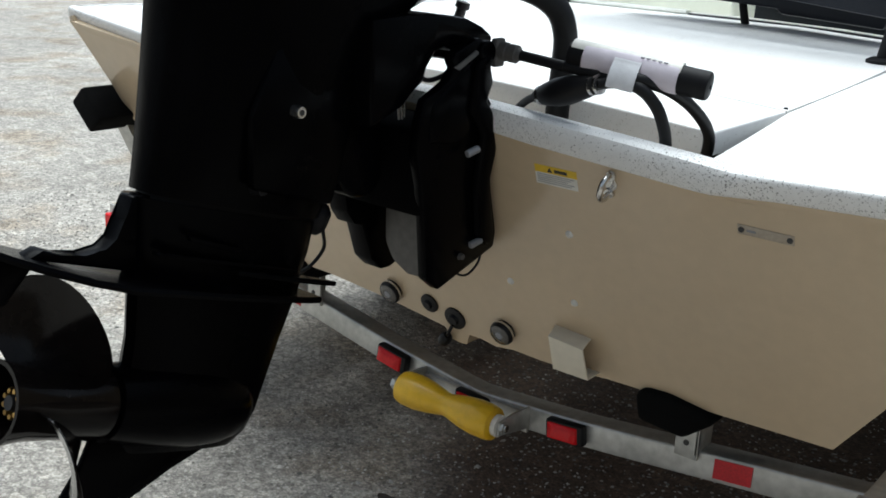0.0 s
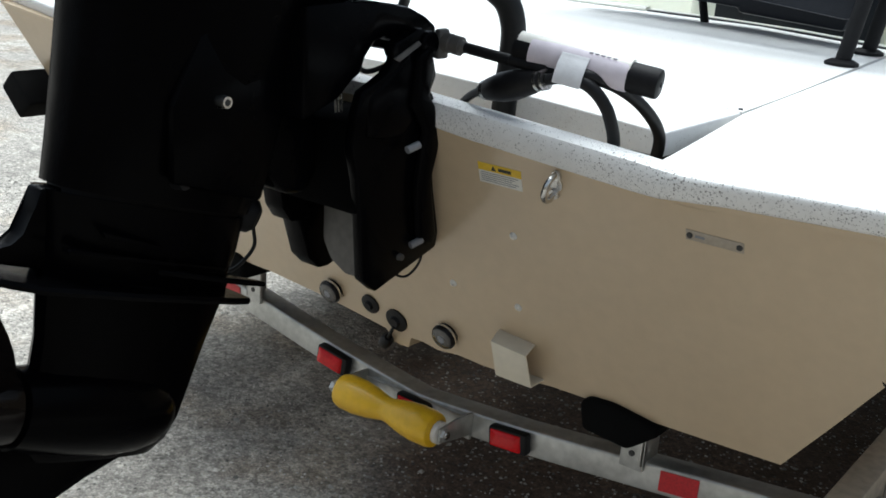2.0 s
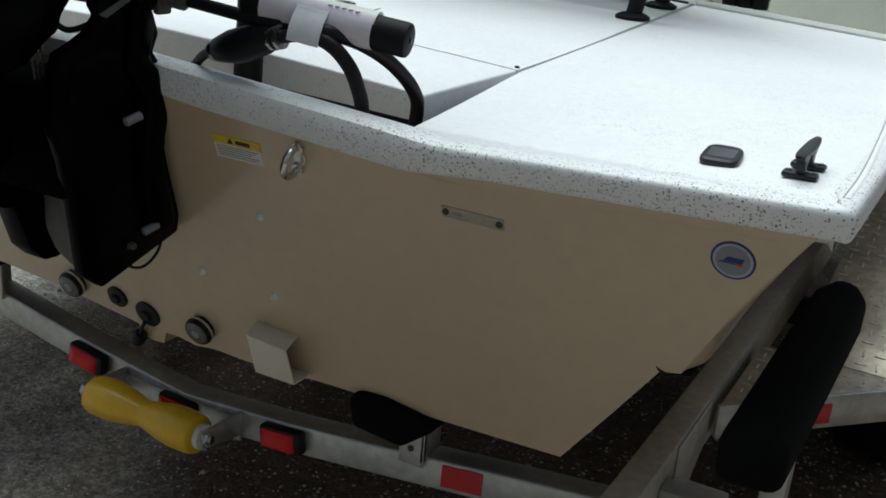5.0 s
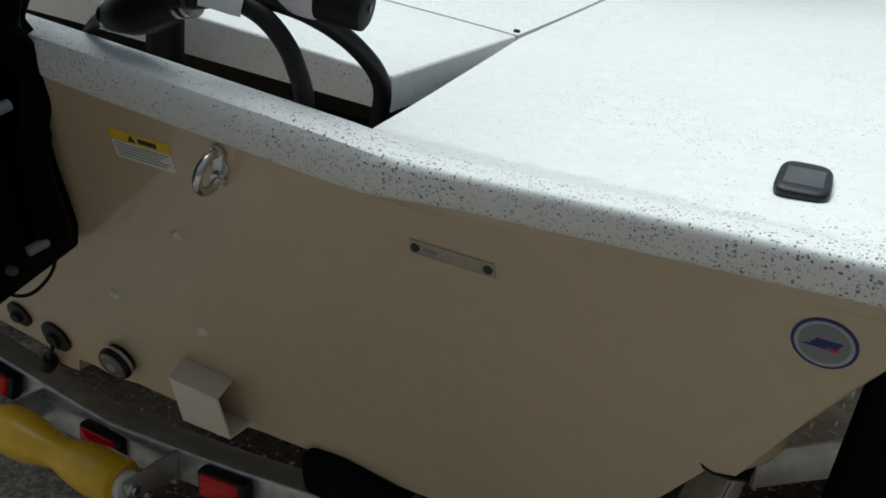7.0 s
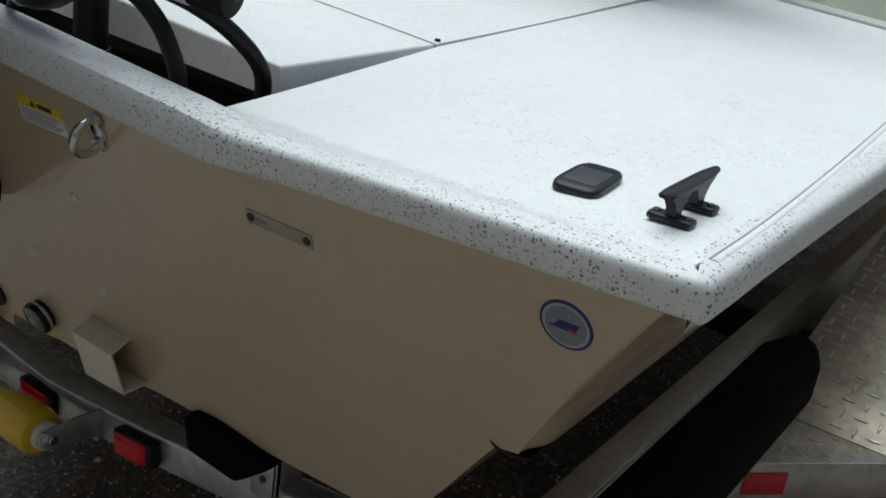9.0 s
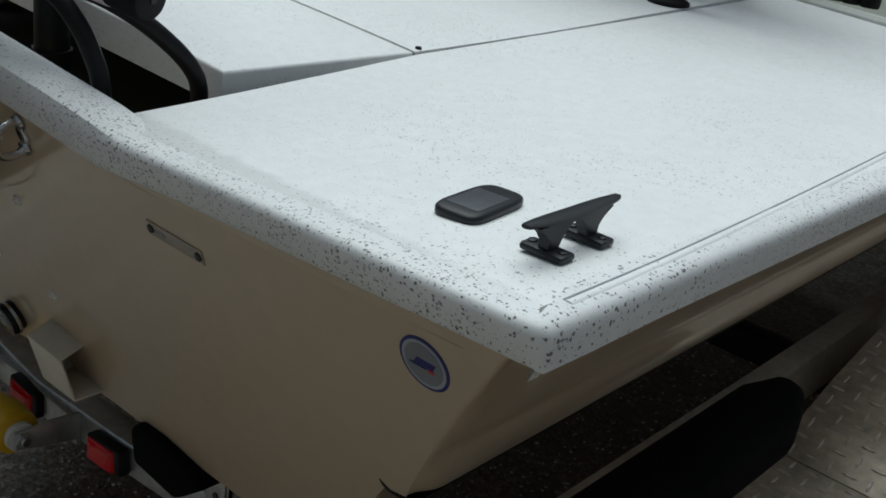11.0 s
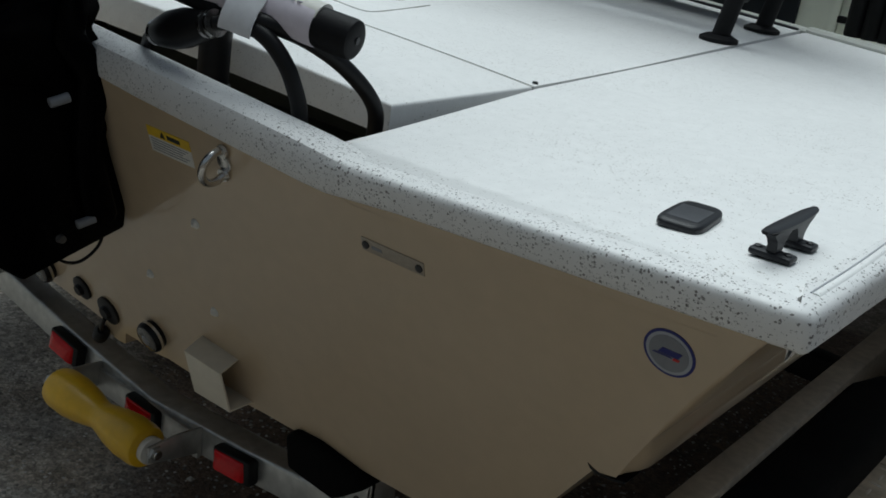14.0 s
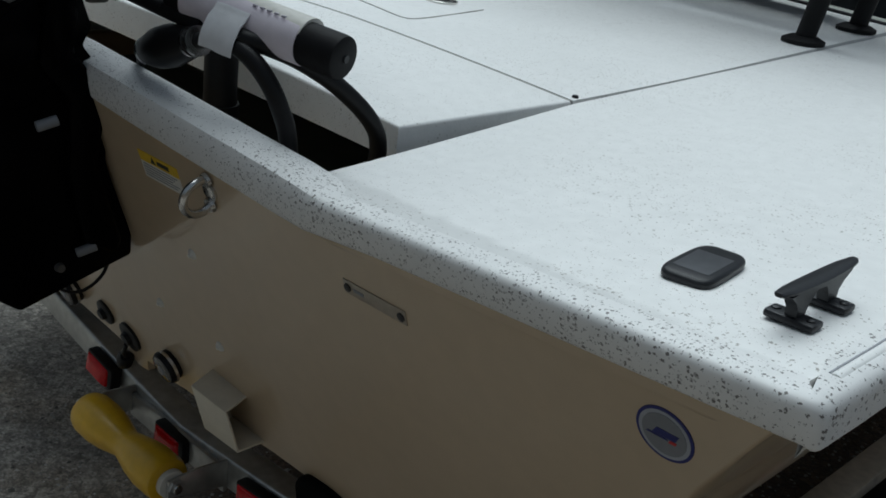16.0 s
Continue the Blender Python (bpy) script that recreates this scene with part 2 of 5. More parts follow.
def ground_material():
    """Worn asphalt: fine grit of pale and dark grains, with browner, dirtier patches and under-boat shade put into the
    colour.
    """
    m = material("gravelled_asphalt", (0.300, 0.278, 0.246), 0.85, grain=((1.3, 0.20), (9, 0.20), (60, 0.20)), bump=(110, 0.65, 0.012))
    t = m.node_tree
    b = t.nodes["Principled BSDF"]
    last = b.inputs["Base Color"].links[0].from_socket
    co = t.nodes["Texture Coordinate"]
    for scale, low, high, share in ((240, 0.5, 1.6, 0.6), (110, 0.5, 1.6, 0.6), (48, 0.65, 1.35, 0.6)):
        v = t.nodes.new("ShaderNodeTexVoronoi")
        v.inputs["Scale"].default_value = scale
        t.links.new(co.outputs["Object"], v.inputs["Vector"])
        sep = t.nodes.new("ShaderNodeSeparateColor")
        t.links.new(v.outputs["Color"], sep.inputs[0])
        mp = t.nodes.new("ShaderNodeMapRange")
        mp.inputs["To Min"].default_value, mp.inputs["To Max"].default_value = low, high
        t.links.new(sep.outputs[0], mp.inputs["Value"])
        mx = t.nodes.new("ShaderNodeMix")
        mx.data_type, mx.blend_type = "RGBA", "MULTIPLY"
        mx.inputs["Factor"].default_value = share
        t.links.new(last, mx.inputs["A"])
        t.links.new(mp.outputs[0], mx.inputs["B"])
        last = mx.outputs["Result"]
    n = t.nodes.new("ShaderNodeTexNoise")
    n.inputs["Scale"].default_value, n.inputs["Detail"].default_value = 2.6, 7
    t.links.new(co.outputs["Object"], n.inputs["Vector"])
    mp = t.nodes.new("ShaderNodeMapRange")
    mp.inputs["From Min"].default_value, mp.inputs["From Max"].default_value = 0.50, 0.66
    mp.inputs["To Min"].default_value, mp.inputs["To Max"].default_value = 0.0, 0.75
    t.links.new(n.outputs["Fac"], mp.inputs["Value"])
    mx = t.nodes.new("ShaderNodeMix")
    mx.data_type, mx.blend_type = "RGBA", "MULTIPLY"
    t.links.new(mp.outputs[0], mx.inputs["Factor"])
    t.links.new(last, mx.inputs["A"])
    mx.inputs["B"].default_value = (0.66, 0.57, 0.46, 1)
    last = mx.outputs["Result"]
    # a ragged spread of brown soil, darkened to carry the shade under the boat
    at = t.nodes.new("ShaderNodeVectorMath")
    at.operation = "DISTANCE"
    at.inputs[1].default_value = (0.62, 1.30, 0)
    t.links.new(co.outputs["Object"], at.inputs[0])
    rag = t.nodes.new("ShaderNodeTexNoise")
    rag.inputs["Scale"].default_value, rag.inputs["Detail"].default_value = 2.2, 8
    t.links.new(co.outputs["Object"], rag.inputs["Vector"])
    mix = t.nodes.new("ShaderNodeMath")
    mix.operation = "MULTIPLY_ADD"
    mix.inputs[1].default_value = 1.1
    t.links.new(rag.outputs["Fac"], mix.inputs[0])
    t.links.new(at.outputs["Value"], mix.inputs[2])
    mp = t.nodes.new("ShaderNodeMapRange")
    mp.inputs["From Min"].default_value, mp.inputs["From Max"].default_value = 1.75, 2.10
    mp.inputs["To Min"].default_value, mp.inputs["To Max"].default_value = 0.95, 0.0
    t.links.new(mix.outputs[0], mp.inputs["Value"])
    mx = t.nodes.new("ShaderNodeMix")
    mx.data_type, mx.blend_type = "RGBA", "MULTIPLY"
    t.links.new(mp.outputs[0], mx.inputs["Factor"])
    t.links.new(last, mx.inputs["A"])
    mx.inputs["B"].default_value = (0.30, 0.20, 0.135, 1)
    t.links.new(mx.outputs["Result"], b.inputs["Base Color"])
    return m


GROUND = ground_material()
GRAVEL = material("loose_stone", (0.29, 0.275, 0.25), 0.85, grain=((5, 0.15), (60, 0.2)))
GT = GRAVEL.node_tree
GI = GT.nodes.new("ShaderNodeNewGeometry")
GM = GT.nodes.new("ShaderNodeMapRange")
GM.inputs["To Min"].default_value, GM.inputs["To Max"].default_value = 0.25, 1.9
GX = GT.nodes.new("ShaderNodeMix")
GX.data_type, GX.blend_type = "RGBA", "MULTIPLY"
GX.inputs["Factor"].default_value = 1
GB = GT.nodes["Principled BSDF"]
GT.links.new(GI.outputs["Random Per Island"], GM.inputs["Value"])
GT.links.new(GB.inputs["Base Color"].links[0].from_socket, GX.inputs["A"])
GT.links.new(GM.outputs[0], GX.inputs["B"])
GT.links.new(GX.outputs["Result"], GB.inputs["Base Color"])
# for the unseen walls added to shape the light
WALL = material("brown_shade_wall", (0.17, 0.135, 0.10), 0.8, grain=((2, 0.2), (30, 0.2)))


# ---- mesh helpers ----
def mesh_of(bm, name, smooth=True, angle=40):
    bmesh.ops.recalc_face_normals(bm, faces=bm.faces)
    me = bpy.data.meshes.new(name)
    if smooth:
        lim = radians(angle)
        for f in bm.faces:
            f.smooth = True
        for e in bm.edges:
            e.smooth = len(e.link_faces) == 2 and e.calc_face_angle(0) < lim
    bm.to_mesh(me)
    bm.free()
    return me


def part(name, bm, mat, parent=None, label=""):
    ob = new(name, mesh_of(bm, name))
    ob.data.materials.append(mat)
    if parent is not None:
        ob.parent = parent
    if label:
        ob["label"] = label
    return ob


def thing(name, label, category, group="", kind=""):
    return tagged(new(name), label, category, group, kind)


def box(x0, x1, y0, y1, z0, z1, bev=0.0, seg=2, bm=None):
    b = bmesh.new()
    bmesh.ops.create_cube(b, size=1)
    for v in b.verts:
        v.co = ((x0 + x1) / 2 + v.co.x * (x1 - x0), (y0 + y1) / 2 + v.co.y * (y1 - y0), (z0 + z1) / 2 + v.co.z * (z1 - z0))
    if bev:
        bmesh.ops.bevel(b, geom=b.edges[:], offset=bev, segments=seg, profile=0.5, affect="EDGES")
    return merge(bm, b)


def merge(bm, b):
    if bm is None:
        return b
    me = bpy.data.meshes.new("tmp")
    b.to_mesh(me)
    b.free()
    bm.from_mesh(me)
    bpy.data.meshes.remove(me)
    return bm


def moved(bm, m):
    bm.transform(m)
    return bm


def axes_for(d):
    d = Vector(d).normalized()
    side = Vector((0, 0, 1)).cross(d) if abs(d.z) < 0.95 else Vector((1, 0, 0)).cross(d)
    side.normalize()
    return side, d.cross(side), d


def loft(rings, caps=True, close=True, bm=None):
    """A skin over rings of points (all of one count)."""
    b = bmesh.new()
    vs = [[b.verts.new(p) for p in r] for r in rings]
    n = len(rings[0])
    for i in range(len(vs) - 1):
        for j in range(n if close else n - 1):
            k = (j + 1) % n
            b.faces.new((vs[i][j], vs[i][k], vs[i + 1][k], vs[i + 1][j]))
    if caps:
        b.faces.new(vs[0][::-1])
        b.faces.new(vs[-1])
    return merge(bm, b)


def lathe(p0, p1, profile, seg=24, bm=None):
    """A turned body on the axis p0 to p1; profile: (fraction of the length, radius)."""
    p0, p1 = Vector(p0), Vector(p1)
    s, u, d = axes_for(p1 - p0)
    length = (p1 - p0).length
    rings = [[p0 + d * (f * length) + (s * math.cos(a) + u * math.sin(a)) * max(r, 1e-4) for a in (2 * math.pi * k / seg for k in range(seg))] for f, r in profile]
    return loft(rings, bm=bm)


def rod(p0, p1, r, seg=16, bm=None, r1=None):
    r1 = r if r1 is None else r1
    L = (Vector(p1) - Vector(p0)).length
    c = min(0.25, 0.15 * r / L)
    return lathe(p0, p1, ((0, r * 0.85), (c, r), (1 - c, r1), (1, r1 * 0.85)), seg, bm)


def spline(points, steps=8):
    """A smooth line through the points."""
    p = [Vector(q) for q in points]
    p = [2 * p[0] - p[1]] + p + [2 * p[-1] - p[-2]]
    out = []
    for i in range(1, len(p) - 2):
        for k in range(steps):
            t = k / steps
            a, b, c, d = p[i - 1 : i + 3]
            out.append(0.5 * (2 * b + (c - a) * t + (2 * a - 5 * b + 4 * c - d) * t * t + (3 * b - a - 3 * c + d) * t ** 3))
    return out + [p[-2]]


def hose(points, r, seg=12, steps=8, bm=None):
    line = spline(points, steps)
    rings, up = [], None
    for i, q in enumerate(line):
        d = (line[min(i + 1, len(line) - 1)] - line[max(i - 1, 0)]).normalized()
        if up is None:
            up = axes_for(d)[1]
        up = (up - d * up.dot(d)).normalized()
        s = up.cross(d)
        rings.append([q + (s * math.cos(a) + up * math.sin(a)) * r for a in (2 * math.pi * k / seg for k in range(seg))])
    return loft(rings, bm=bm)


def slab(outline, axis, a0, a1, bev=0.0, seg=2, bm=None):
    """A plate: an outline of 2D points drawn out along an axis ('x': (y, z), 'y': (x, z), 'z': (x, y)) from a0 to a1."""
    def at(p, a):
        return {"x": (a, p[0], p[1]), "y": (p[0], a, p[1]), "z": (p[0], p[1], a)}[axis]
    b = loft([[at(p, a0) for p in outline], [at(p, a1) for p in outline]])
    bmesh.ops.recalc_face_normals(b, faces=b.faces)
    if bev:
        bmesh.ops.bevel(b, geom=b.edges[:], offset=bev, segments=seg, profile=0.5, affect="EDGES")
    return merge(bm, b)


# the transom leans aft at its top: y = TC - TK z
TK, TC = 0.349, 0.1985


def on_transom(x, z, out=0.0):
    """A place on the transom's face, out metres aft of it."""
    return Vector((x, TC - TK * z - out * 0.944, z - out * 0.33))


def port(z, x):
    """The boat sits a little higher on its port side."""
    return z + 0.05 * max(0.0, -x)


# ---- ground ----
def build_ground():
    b = bmesh.new()
    bmesh.ops.create_grid(b, x_segments=60, y_segments=60, size=1)
    for v in b.verts:
        v.co.x, v.co.y = 150 * v.co.x * abs(v.co.x), 150 * v.co.y * abs(v.co.y)
        v.co.z = 0.012 * noise.noise((v.co.x * 0.5, v.co.y * 0.5, 0)) if abs(v.co.x) < 8 and abs(v.co.y) < 8 else 0
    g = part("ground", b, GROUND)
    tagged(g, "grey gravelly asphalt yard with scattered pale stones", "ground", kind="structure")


build_ground()


def build_gravel():
    """Loose pale and dark stones bedded in the asphalt."""
    rng = random.Random(7)
    verts, faces = [], []
    for k in range(26000):
        x, y = rng.uniform(-3.0, 1.3), rng.uniform(-0.9, 2.0)
        r = rng.uniform(0.0025, 0.0065) * (1.6 if rng.random() < 0.04 else 1)
        z = 0.012 * noise.noise((x * 0.5, y * 0.5, 0))
        t, q = rng.uniform(0, 6.28), rng.uniform(0.6, 1.0)
        n = len(verts)
        for dx, dy, dz in ((1, 0, 0), (0, q, 0), (-1, 0, 0), (0, -q, 0)):
            verts.append((x + r * (dx * math.cos(t) - dy * math.sin(t)), y + r * (dx * math.sin(t) + dy * math.cos(t)), z - 0.001 + r * rng.uniform(0, 0.25)))
        verts.append((x + r * rng.uniform(-0.3, 0.3), y + r * rng.uniform(-0.3, 0.3), z + r * rng.uniform(0.35, 0.7)))
        faces += [(n + a, n + (a + 1) % 4, n + 4) for a in range(4)]
    me = bpy.data.meshes.new("gravel")
    me.from_pydata(verts, [], faces)
    me.materials.append(GRAVEL)
    tagged(new("gravel", me), "small pale and dark stones strewn over the asphalt", "gravel", kind="stuff")


build_gravel()


def build_leaf(x, y, turn, size):
    """A curled dead leaf on the asphalt."""
    rings = []
    for k in range(9):
        f = k / 8
        w = size * 0.32 * math.sin(math.pi * (0.06 + 0.9 * f)) * (1 + 0.25 * math.sin(9 * f))
        lift = 0.004 + size * 0.08 * (2 * f - 1) ** 2
        row = [(size * (f - 0.5), w * u, lift + size * 0.07 * abs(u)) for u in (-1, -0.5, 0, 0.5, 1)]
        rings.append(row + [(a, b_, c - 0.0012) for a, b_, c in row[::-1]])
    leaf = tagged(part("dead_leaf", loft(rings), LEAF), "curled dark dead leaf lying on the asphalt", "leaf")
    leaf.matrix_world = pose(x, y, 0.012 * noise.noise((x * 0.5, y * 0.5, 0)) - 0.002, 0, 0, turn)


build_leaf(-0.204, 0.064, 12, 0.048)
build_leaf(-0.165, 0.075, 75, 0.030)


# ---- boat ----
SECTION = [(0.0, 0.458), (0.020, 0.460), (0.032, 0.486), (0.062, 0.487), (0.095, 0.481), (0.14, 0.488), (0.20, 0.486), (0.27, 0.489), (0.345, 0.498), (0.39, 0.500), (0.563, 0.506),
           (0.748, 0.516), (0.817, 0.618), (0.879, 0.712), (0.905, 0.7185), (0.918, 0.745), (0.9355, 0.778), (0.954, 0.815), (0.977, 0.855), (0.998, 0.888), (1.0185, 0.921), (1.0305, 0.938), (1.0360, 0.947)]
# outer line of the flared flange, from its lower edge up to the gunwale
FLARE = [(0.9085, 0.7215), (0.9185, 0.745), (0.9370, 0.778), (0.9580, 0.815), (0.981, 0.855), (1.002, 0.888), (1.0225, 0.921), (1.0345, 0.938), (1.0400, 0.947)]
PORT_SECTION = [(-0.018, 0.460), (-0.030, 0.484), (-0.045, 0.486), (-0.09, 0.490), (-0.14, 0.494), (-0.20, 0.498), (-0.27, 0.500), (-0.345, 0.502)] + [(-x, z) for x, z in SECTION[9:]]
BEAM = 1.062          # half width at the gunwale
AFT = -0.145          # the rim's outer edge


def deck_z(x, y):
    """The deck's height: dished at the stern, level further forward."""
    f = min(max(y / 1.6, 0), 1)
    a = abs(x)
    z = (1 - f) * (0.944 + 0.052 * (a - 0.5)) + f * (0.978 - 0.05 * (a - 0.3))
    return port(z, x)


def rim_z(x):
    a = abs(x)
    z = 0.986 - 0.064 * a if a < 0.58 else 0.944 + 0.052 * (a - 0.5)
    return port(z, x)


def build_boat():
    boat = thing("skiff", "cream fibreglass skiff with speckled white deck on a trailer", "boat")
    ys = [None, 0.25, 1.0, 2.0, 3.2, 4.2, 5.0, 5.5]
    width = [1, 1, 1, 1, 0.97, 0.80, 0.45, 0.02]
    rise = [0, 0, 0, 0, 0.02, 0.08, 0.2, 0.32]
    rings = []
    for y, w, up in zip(ys, width, rise):
        ring = []
        for x, z in PORT_SECTION[::-1] + SECTION:
            zz = z + up * (1.0 - 0.6 * (z - 0.45) / 0.5)
            ring.append((x * w, TC - TK * port(z, x) if y is None else y, port(zz, x)))
        rings.append(ring)
    hull = part("hull", loft(rings, caps=False, close=False), CREAM, boat, "cream gelcoat hull with a low chine")
    so = hull.modifiers.new("thickness", "SOLIDIFY")
    so.thickness, so.offset = 0.012, -1
    # transom board, leaning aft
    b = bmesh.new()
    outline = PORT_SECTION[-2::-1] + SECTION[:-1]
    top = [(x, rim_z(x) - 0.03) for x in (1.033, 0.8, 0.6, 0.5, 0.42, 0.2, 0.0, -0.2, -0.42, -0.5, -0.6, -0.8, -1.033)]
    pts = [(x, port(z, x)) for x, z in outline] + top
    loft([[on_transom(x, z, 0.003) for x, z in pts], [on_transom(x, z, -0.045) for x, z in pts]], bm=b)
    part("transom", b, CREAM, boat, "cream gelcoat transom leaning aft")
    # side flange: a step at the chine, a soft roll, then a plain flare
    flare = spline([(x, 0, z) for x, z in FLARE], 6)
    for s in (1, -1):
        q = [(0.874, 0.7185), (0.877, 0.7125), (0.886, 0.7095), (0.902, 0.7110), (0.9150, 0.7155), (0.9165, 0.7185), (0.902, 0.7145), (0.886, 0.7130), (0.880, 0.7150)]
        b = loft([[(s * x, TC - TK * z - 0.004, port(z, s * x)) for x, z in q], [(s * x, 2.0, port(z, s * x)) for x, z in q]])
        part("chine_strip", b, RUBBER, boat, "thin black strip under the side flange")
        rings = []
        for dy, inset, k in ((-0.0040, 0.0045, 0.0), (-0.0037, 0.0020, 0.0), (-0.0022, 0.0005, 0.05), (0.0015, 0.0, 0.3), (0.006, 0.0, 0.62), (0.012, 0.0, 0.88), (0.020, 0.0, 1.0), (0.09, 0.0, 1.0), (0.6, 0.0, 1.0), (1.2, 0.0, 1.0), (2.7, 0.0, 1.0)):
            ring = []
            for n, p in enumerate(flare):
                f = n / (len(flare) - 1)
                d = (flare[min(n + 1, len(flare) - 1)] - flare[max(n - 1, 0)]).normalized()
                roll = math.sin(math.pi * f / 0.26) ** 0.6 if 0 < f < 0.26 else 0.35 * math.sin(math.pi * (f - 0.26) / 0.40) ** 0.7 if 0.26 < f < 0.66 else 0
                bulge = k * (0.0160 * roll - 0.0020) - inset
                x, z = p.x + d.z * bulge, p.z - d.x * bulge
                ring.append((s * x, TC - TK * z + 0.001 + dy, port(z, s * x)))
            for x, z in ((0.97, 0.905), (0.905, 0.80), (0.880, 0.7215)):
                ring.append((s * x, TC - TK * z + 0.001 + max(dy, 0.002), port(z, s * x)))
            rings.append(ring)
        part("side_flange", loft(rings), CREAM, boat, "moulded cream flange with soft ridges")
    return boat


boat = build_boat()


def build_rim(boat):
    """The speckled moulded rim round the stern: outer edge, inward way and top height for each station."""
    stations = []
    side_y = [2.6, 2.0, 1.4, 1.0, 0.7, 0.4, 0.15, 0.0, -0.08]
    for y in side_y:
        x = -BEAM
        stations.append(((x, y), (1, 0), deck_z(-1.034, y) + 0.0012))
    for a in (15, 35, 55, 75):
        c, s = math.cos(radians(a)), math.sin(radians(a))
        stations.append(((-BEAM + 0.017 - 0.017 * c, AFT + 0.017 - 0.017 * s), (c, s), rim_z(-1.06)))
    for x in [-1.015, -0.9, -0.75, -0.66, -0.60, -0.56, -0.52, -0.48, -0.44, -0.40, -0.25, -0.1, 0.1, 0.25, 0.40, 0.44, 0.48, 0.52, 0.56, 0.60, 0.66, 0.75, 0.9, 1.015, 1.035]:
        stations.append(((x, AFT), (0, 1), rim_z(x)))
    for a in (75, 55, 35, 15):
        c, s = math.cos(radians(a)), math.sin(radians(a))
        stations.append(((BEAM - 0.017 + 0.017 * c, AFT + 0.017 - 0.017 * s), (-c, s), rim_z(1.06)))
    for y in side_y[::-1]:
        stations.append(((BEAM, y), (-1, 0), deck_z(1.034, y) + 0.0012))
    cap = [(0.016, -0.048), (0.004, -0.047), (0.0, -0.040), (0.001, -0.026), (0.004, -0.013), (0.010, -0.004), (0.020, 0.0), (0.050, 0.0), (0.060, -0.003), (0.064, -0.012), (0.064, -0.05)]
    flush = [(0.012, -0.0385), (0.004, -0.0375), (0.0, -0.0335), (0.0, -0.0150), (0.0008, -0.0098), (0.0028, -0.0058), (0.0062, -0.0032), (0.0120, -0.0016), (0.031, -0.0008), (0.032, -0.012), (0.032, -0.05)]
    rings = []
    for (x, y), (nx, ny), z in stations:
        lean = 0.30 * abs(ny)
        k = min(max((abs(x) - 0.55) / 0.07, 0), 1)
        prof = [(p[0] + (q[0] - p[0]) * k, p[1] + (q[1] - p[1]) * k) for p, q in zip(cap, flush)]
        most = 0.0165 if nx and ny else 1.0
        rings.append([(x + nx * min(d, most), y + ny * (min(d, most) - lean * dz), z + dz) for d, dz in prof])
    part("gunwale_rim", loft(rings), RIM, boat, "speckled white moulded rim with rounded lip")
    # thin moulding line under the rim on the transom
    for s in (1, -1):
        b = bmesh.new()
        xs = [1.016, 0.98, 0.94, 0.85, 0.75, 0.66, 0.60, 0.55]
        loft([[on_transom(s * x, rim_z(s * x) - dz, 0.0022 + o * min(1, (1.016 - x) / 0.06, (x - 0.55) / 0.06)) for o, dz in ((0.0, 0.0485), (0.0018, 0.0475), (0.0022, 0.044), (0.0, 0.037))] for x in xs], bm=b)
        part("rim_moulding", b, CREAM, boat)


build_rim(boat)

# inner edge of the side decks: it narrows past the well and runs on beside the centre panel
EDGE = [(-0.125, 0.542), (-0.060, 0.5305), (0.387, 0.4590), (1.62, 0.385)]
LID_Y0, LID_Y1 = 0.0775, 0.387


def edge_x(y):
    for (y0, x0), (y1, x1) in zip(EDGE, EDGE[1:]):
        if y <= y1:
            break
    return x0 + (x1 - x0) * (y - y0) / (y1 - y0)


def lid_z(x, y):
    """The cambered top of the well's lid, which runs down to the deck panel."""
    v = (y - LID_Y0) / (LID_Y1 - LID_Y0)
    a = abs(x)
    return port((1 - v) * (0.9775 - 0.036 * a - 0.040 * a * a) + v * (0.975 - 0.034 * a - 0.040 * a * a), x)


def panel_z(x, y):
    """The centre panel: cambered at the lid, flatter further forward."""
    k = min(max((y - LID_Y1) / 0.6, 0), 1)
    return (1 - k) * lid_z(x, LID_Y1) + k * (deck_z(x, y) + 0.003)


def deck_grid(xf0, xf1, ys, thick=0.02, lift=0.0, n=10, drop=None, cols=None):
    """A deck sheet between two edges given as functions of y; drop lowers it towards the rounded rim."""
    b = bmesh.new()
    top, low = [], []
    cols = cols or [k / n for k in range(n + 1)]
    n = len(cols) - 1
    for y in ys:
        x0, x1 = xf0(y), xf1(y)
        r = [(x0 + (x1 - x0) * k, y) for k in cols]
        top.append([b.verts.new((x, yy, deck_z(x, yy) + lift - (drop(x, yy) if drop else 0))) for x, yy in r])
        low.append([b.verts.new((x, yy, deck_z(x, yy) + lift - thick)) for x, yy in r])
    m = len(ys)
    for i in range(m - 1):
        for j in range(n):
            b.faces.new((top[i][j], top[i][j + 1], top[i + 1][j + 1], top[i + 1][j]))
            b.faces.new((low[i][j], low[i + 1][j], low[i + 1][j + 1], low[i][j + 1]))
        for j in (0, n):
            b.faces.new((top[i][j], top[i + 1][j], low[i + 1][j], low[i][j]))
    for i in (0, m - 1):
        for j in range(n):
            b.faces.new((top[i][j], top[i][j + 1], low[i][j + 1], low[i][j]))
    return b


def rim_drop(x, y):
    """How far the deck's edge is rounded down, by its distance from the outer edge."""
    d = min(BEAM - abs(x), y - AFT)
    steps = ((0.026, 0.0018), (0.031, 0.0011), (0.036, 0.0006), (0.044, 0.0002), (0.060, 0.0))
    if d <= steps[0][0]:
        return steps[0][1]
    for (a, p), (c, q) in zip(steps, steps[1:]):
        if d <= c:
            return p + (q - p) * (d - a) / (c - a)
    return 0.0


